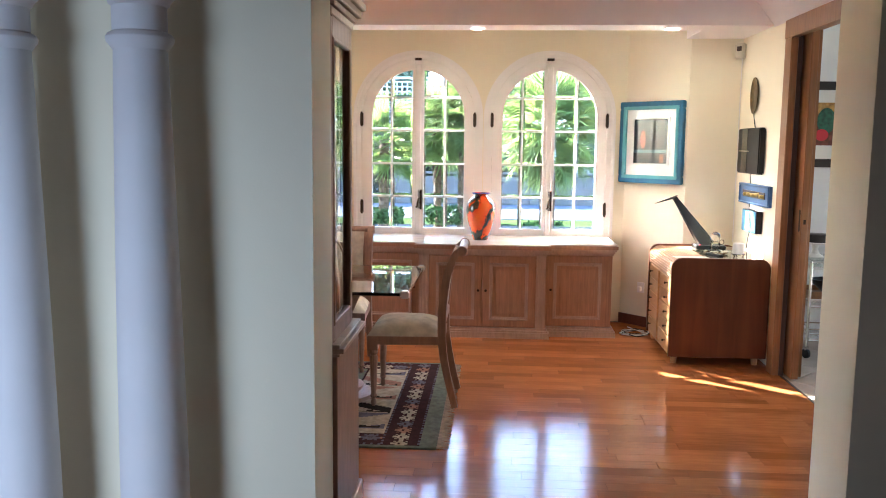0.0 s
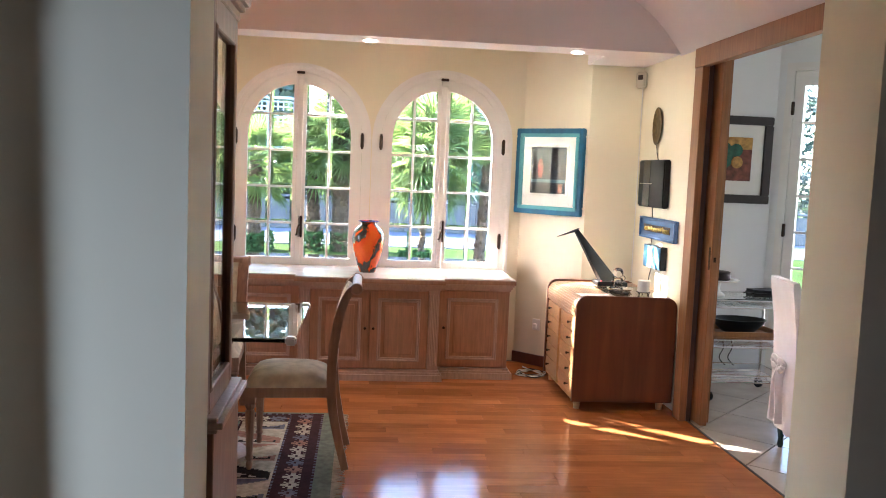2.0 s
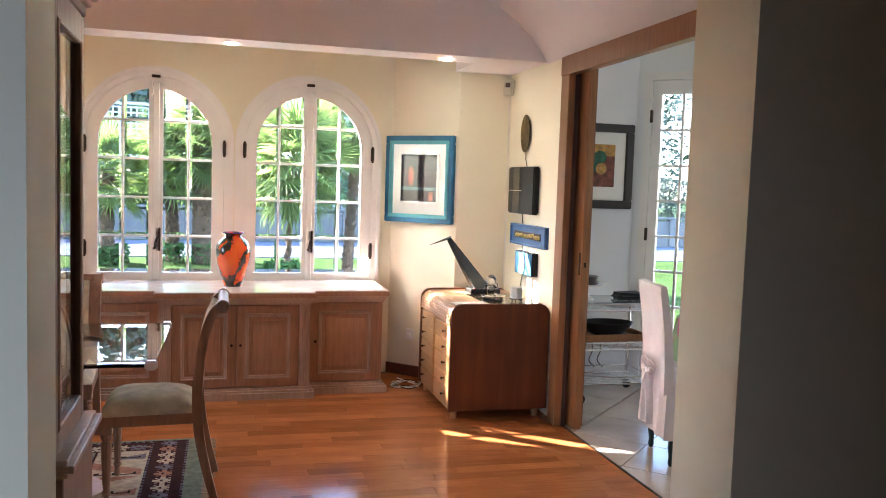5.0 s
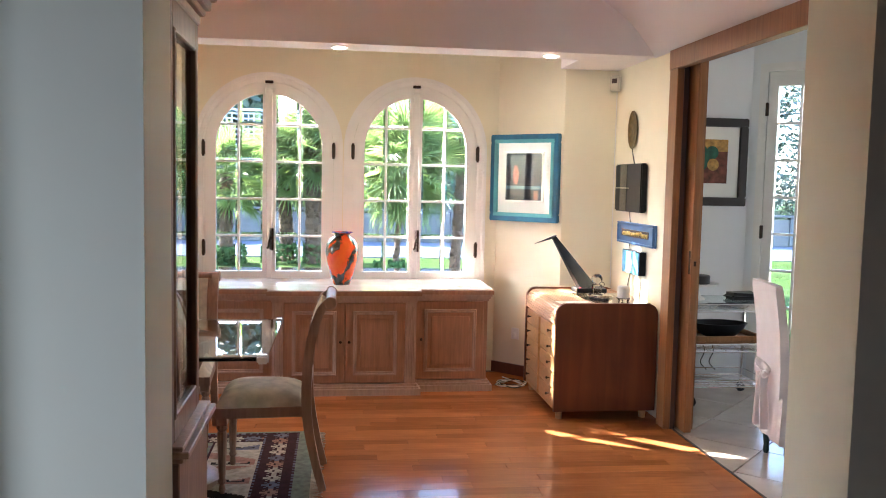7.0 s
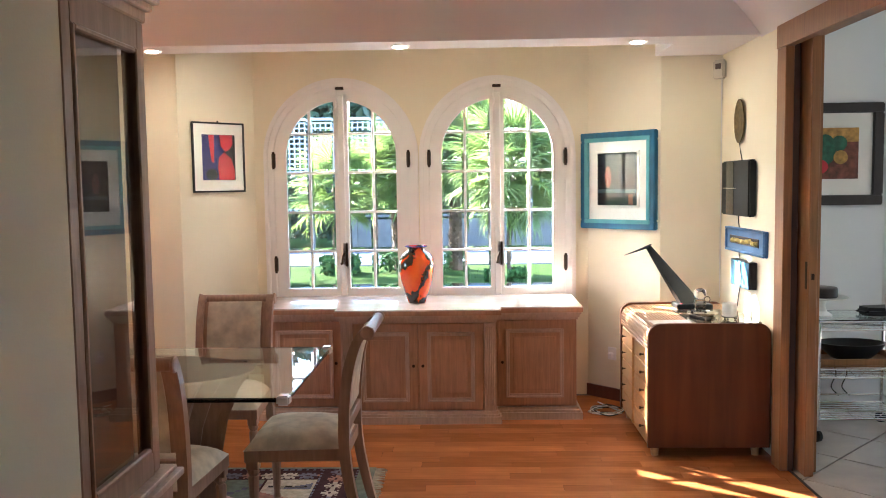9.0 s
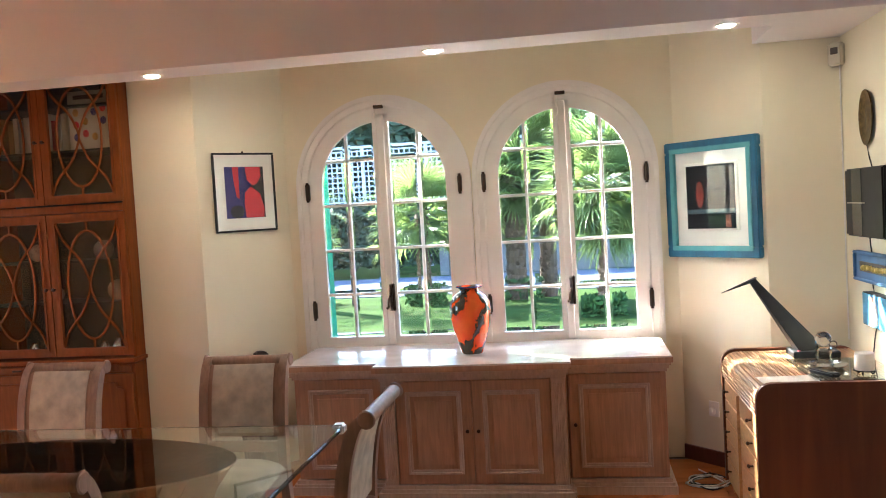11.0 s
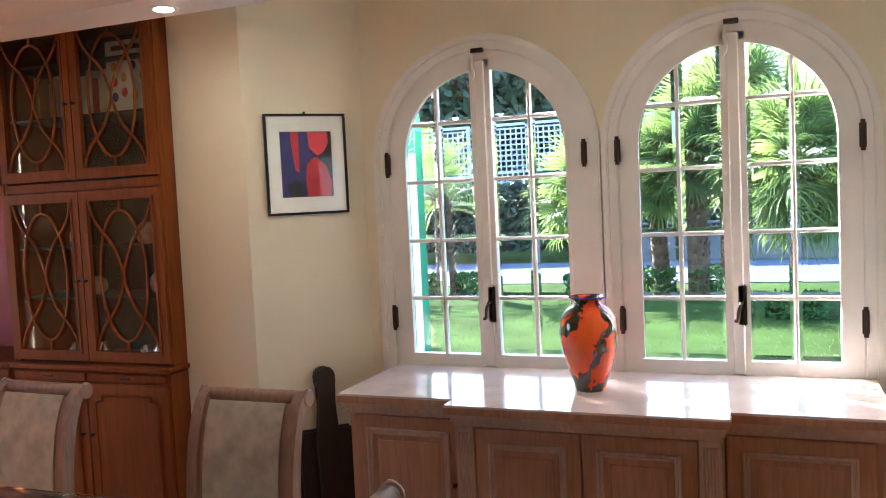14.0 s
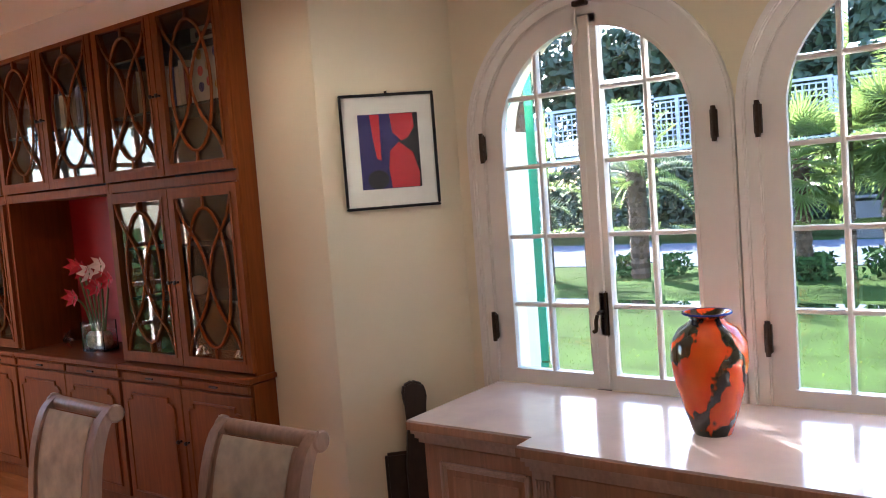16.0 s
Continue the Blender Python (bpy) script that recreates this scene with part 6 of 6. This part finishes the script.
def fan_palm(at, height, crown_size, leaves, seed, lean=0.0, girth=0.17, leaf_shape=fan_leaf, low=-48, high=70):
    rg = random.Random(seed)
    feather = leaf_shape is feather_leaf
    p = thing("palm", (*at, -0.14), "palm with dark fibrous trunk and arching feather leaves" if feather else "fan palm with dark fibrous trunk and green fan leaves", "palm tree", "garden palms")
    bm = bmesh.new()
    prof = []
    for k in range(22):
        z = height * k / 21
        prof.append((girth * (1 - 0.12 * k / 21) + (0.02 if k % 2 else 0.0), z))
    lathe(bm, prof, 14)
    for v in bm.verts:
        v.co.x += lean * v.co.z
    for k in range(int(170 * height * girth / 0.34)):
        a, z = rg.uniform(0, 6.28), rg.uniform(0.05, height)
        r = girth * 0.97
        c = Vector((r * math.cos(a) + lean * z, r * math.sin(a), z))
        d = Vector((math.cos(a), math.sin(a), 0))
        s = Vector((-math.sin(a), math.cos(a), 0)) * 0.035
        v = [bm.verts.new(c - s), bm.verts.new(c + s), bm.verts.new(c + d * 0.07 + Vector((0, 0, 0.10))), bm.verts.new(c + d * 0.03 + Vector((0, 0, -0.06)))]
        bm.faces.new((v[0], v[1], v[2]))
        bm.faces.new((v[1], v[0], v[3]))
    part("trunk", bm, M["bark"], p)
    vs, fs = [], []
    for k in range(leaves):
        lv, lf = leaf_shape(rg, crown_size * rg.uniform(0.8, 1.15))
        tilt = low + (high - low) * (k + rg.random()) / leaves
        m = pose(lean * height, 0, height - 0.35 * (1 - (k / leaves)) + 0.1, 0, 0, k * 137.5 + rg.uniform(-15, 15)) @ pose(0, 0, 0, rg.uniform(-35, 35), -tilt, 0)
        i0 = len(vs)
        vs += [tuple(m @ Vector(q)) for q in lv]
        fs += [tuple(i0 + i for i in f) for f in lf]
    me = bpy.data.meshes.new("crown")
    me.from_pydata(vs, [], fs)
    me.materials.append(M["leaf"])
    ob = new("crown", me)
    ob.parent = p
    return p


# group at the far edge of the lawn
fan_palm((-0.66, 17.2), 2.35, 0.66, 62, 1, 0.0, 0.2)
fan_palm((-1.22, 17.5), 2.0, 0.62, 52, 2, -0.05, 0.13)
fan_palm((-2.35, 16.9), 1.75, 0.62, 46, 4, 0.0, 0.12)
fan_palm((0.75, 14.6), 2.0, 0.68, 80, 3, 0.04, 0.045, low=-76)
fan_palm((1.9, 15.6), 2.8, 0.72, 60, 6, 0.05, 0.09)
fan_palm((-0.12, 17.5), 2.9, 0.78, 62, 9, 0.02, 0.15)
fan_palm((-4.9, 17.0), 1.75, 1.15, 30, 7, 0.0, 0.16, feather_leaf, -15, 80)
fan_palm((-7.4, 17.3), 1.5, 1.2, 26, 17, 0.0, 0.16, feather_leaf, -15, 80)
fan_palm((13.5, 19.0), 2.1, 0.8, 40, 8)
# tall slim unseen palms added west of the windows; thin crowns break up sun
for x, y, seed in ((-5.95, 10.9, 5), (-4.75, 11.2, 15), (-3.45, 11.0, 25)):
    fan_palm((x, y), 4.25, 0.85, 13, seed, 0.0, 0.12, low=-50, high=8)


def leaf_mass(name, label, boxes, count, size, seed, mat, kind="stuff", cat="hedge"):
    rg = random.Random(seed)
    vs, fs = [], []
    for k in range(count):
        x0, x1, y0, y1, z0, z1 = rg.choice(boxes)
        x, y, z = rg.uniform(x0, x1), rg.uniform(y0, y1), rg.uniform(z0, z1)
        z = min(z, z1 - 0.35 * (z1 - z0) * (0.5 + 0.5 * noise.noise((x * 0.9, y * 0.6, seed))))
        d = Vector((rg.gauss(0, 1), rg.gauss(0, 1), rg.gauss(0, 1))).normalized()
        s = d.orthogonal().normalized()
        L = size * rg.uniform(0.6, 1.3)
        c = Vector((x, y, z))
        i = len(vs)
        vs += [tuple(c - d * L), tuple(c + s * L * 0.45), tuple(c + d * L), tuple(c - s * L * 0.45)]
        fs.append((i, i + 1, i + 2, i + 3))
    me = bpy.data.meshes.new(name)
    me.from_pydata(vs, [], fs)
    me.materials.append(mat)
    return tagged(new(name, me), label, cat, "", kind)


leaf_mass("hedge", "dense dark green boundary hedge above a low wall", [(-26, -8, 23.6, 24.9, 0.1, 2.3), (-8, 2, 23.7, 24.9, 0.1, 2.15), (2, 20, 24.0, 25.2, 0.1, 2.3)], 42000, 0.10, 31, M["hedge"])
# added out of view; dims the garden door's reflection in the cabinet glass
leaf_mass("west_dimming_hedge", "low clipped hedge added beyond the garden door to dim its reflections", [(-9.5, -8.3, -4, 14, -0.2, 1.25)], 9000, 0.09, 34, M["hedge"])
leaf_mass("shrubs", "low green shrubs at the feet of the palms", [(-1.6, -0.2, 16.9, 17.9, -0.14, 0.28), (0.4, 1.1, 14.4, 14.9, -0.14, 0.2), (-5.6, -4.3, 16.9, 17.7, -0.14, 0.25), (-2.7, -2.0, 16.6, 17.3, -0.14, 0.25)], 3600, 0.06, 32, M["shrub"])
leaf_mass("far_trees", "tall dark trees behind the trellis", [(-34, -14, 30, 34, 3.0, 8), (-14, -3, 30, 33, 3.7, 6.2), (-14, -3, 33, 36, 0, 8), (8, 24, 40, 44, 0, 8)], 26000, 0.26, 33, M["hedge"], cat="trees")

# low boundary wall with panels along the drive
bw_ = thing("boundary_wall", (0, 23.35, -0.14), "low pale rendered garden wall with square panels", "wall", kind="structure")
for k in range(12):
    x = -3 + 2.0 * k
    part("wall_panel", blk(x + 0.13, x + 1.87, 0.03, 0.17, 0.0, 0.78), M["stone_grey"], bw_)
    part("pier", blk(x - 0.12, x + 0.12, 0.0, 0.2, 0.0, 0.84, bevel=0.01), M["stone_grey"], bw_)
part("coping", blk(-3.2, 21, -0.02, 0.22, 0.84, 0.9, bevel=0.01), M["stone_grey"], bw_)

# white trellis screen above the hedge
tl = thing("trellis", (0, 27.2, -0.14), "tall white lattice screen behind the hedge", "trellis")
for k in range(13):
    x = -22 + 2.0 * k
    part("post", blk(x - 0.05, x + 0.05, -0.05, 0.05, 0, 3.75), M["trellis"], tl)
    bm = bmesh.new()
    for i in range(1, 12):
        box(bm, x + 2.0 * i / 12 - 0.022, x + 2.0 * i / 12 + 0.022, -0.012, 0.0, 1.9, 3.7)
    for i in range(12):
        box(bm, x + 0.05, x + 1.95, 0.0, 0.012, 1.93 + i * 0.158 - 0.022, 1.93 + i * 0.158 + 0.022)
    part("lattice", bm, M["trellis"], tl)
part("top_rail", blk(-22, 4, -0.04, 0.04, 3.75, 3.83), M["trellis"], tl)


def far_house(x0, x1, y, storeys, label):
    h = thing("house", (x0, y, -0.14), label, "house")
    W, D, H = x1 - x0, 7.0, 2.9 * storeys
    part("wall", blk(0, W, 0, D, 0, H), M["stucco"], h)
    part("roof", prism(bmesh.new(), [(-0.5, H), (D + 0.5, H), (D / 2, H + 1.6)], "x", -0.5, W + 0.5), M["roof"], h, "brown tiled roof")
    n = max(2, int(W / 2.6))
    for s in range(storeys):
        for k in range(n):
            x = (k + 0.5) * W / n
            w = part("window", blk(x - 0.5, x + 0.5, -0.03, 0.05, 0.8 + 2.9 * s, 2.3 + 2.9 * s), M["pane_far"], h)
            part("shutter", blk(x - 0.95, x - 0.52, -0.06, 0.0, 0.8 + 2.9 * s, 2.3 + 2.9 * s), M["green_paint"], w)
            part("shutter", blk(x + 0.52, x + 0.95, -0.06, 0.0, 0.8 + 2.9 * s, 2.3 + 2.9 * s), M["green_paint"], w)
    if storeys > 1:
        b = part("balcony", blk(W * 0.15, W * 0.85, -1.2, 0, 2.75, 2.9), M["stucco"], h)
        part("rail", blk(W * 0.15, W * 0.85, -1.2, -1.15, 3.75, 3.82), M["stucco"], b)
        for k in range(26):
            x = W * 0.15 + (W * 0.7 - 0.05) * k / 25
            part("baluster", blk(x, x + 0.05, -1.2, -1.15, 2.9, 3.75), M["stucco"], b)


M["roof"] = material("brown_roof_tile", (0.16, 0.08, 0.055), 0.8, vary=0.25, scale=6)
M["pane_far"] = material("far_window", (0.03, 0.035, 0.04), 0.2, vary=0.2)
far_house(-13, -3.5, 36, 2, "pale stuccoed two-storey house with green shutters")
far_house(3, 11, 38, 2, "pale stuccoed two-storey house with balcony")
structure("wall_outer_pier", blk(-2.2, WIN[0] - ZARCH - 0.003, YBO, 7.46, -0.2, 1.8), M["stucco"], "white rendered outer pier beside the window")


# ---- green shutter folded back beside the window ----
sh = thing("shutter", (WIN[0] - 0.49, 7.475, 0), "green louvred arched wooden shutter folded back", "shutter", rz=120)
W = 0.47
def shutter_top(x):
    return ZSPRING + 0.5 * math.sqrt(max(0.0, 1 - ((W - x) / 0.5) ** 2)) if x < W else ZSPRING + 0.5
outer = [(0.0, 0.74)] + [(W * k / 10, shutter_top(W * k / 10)) for k in range(11)] + [(W, 0.74)]
inner = [(0.05, 0.80)] + [(0.05 + (W - 0.1) * k / 10, shutter_top(0.05 + (W - 0.1) * k / 10) - 0.06) for k in range(11)] + [(W - 0.05, 0.80)]
part("frame", band(bmesh.new(), inner + [inner[0]], outer + [outer[0]], -0.018, 0.018), M["green_paint"], sh)
for k in range(24):
    z = 0.83 + k * 0.052
    x0 = next((x for x in [0.05 + 0.01 * i for i in range(40)] if shutter_top(x) - 0.06 > z), None)
    if x0 is not None and x0 < W - 0.12:
        bm = blk(x0, W - 0.05, -0.026, 0.026, -0.003, 0.003)
        part("louvre", moved(bm, pose(0, 0, z, 38, 0, 0)), M["green_paint"], sh)
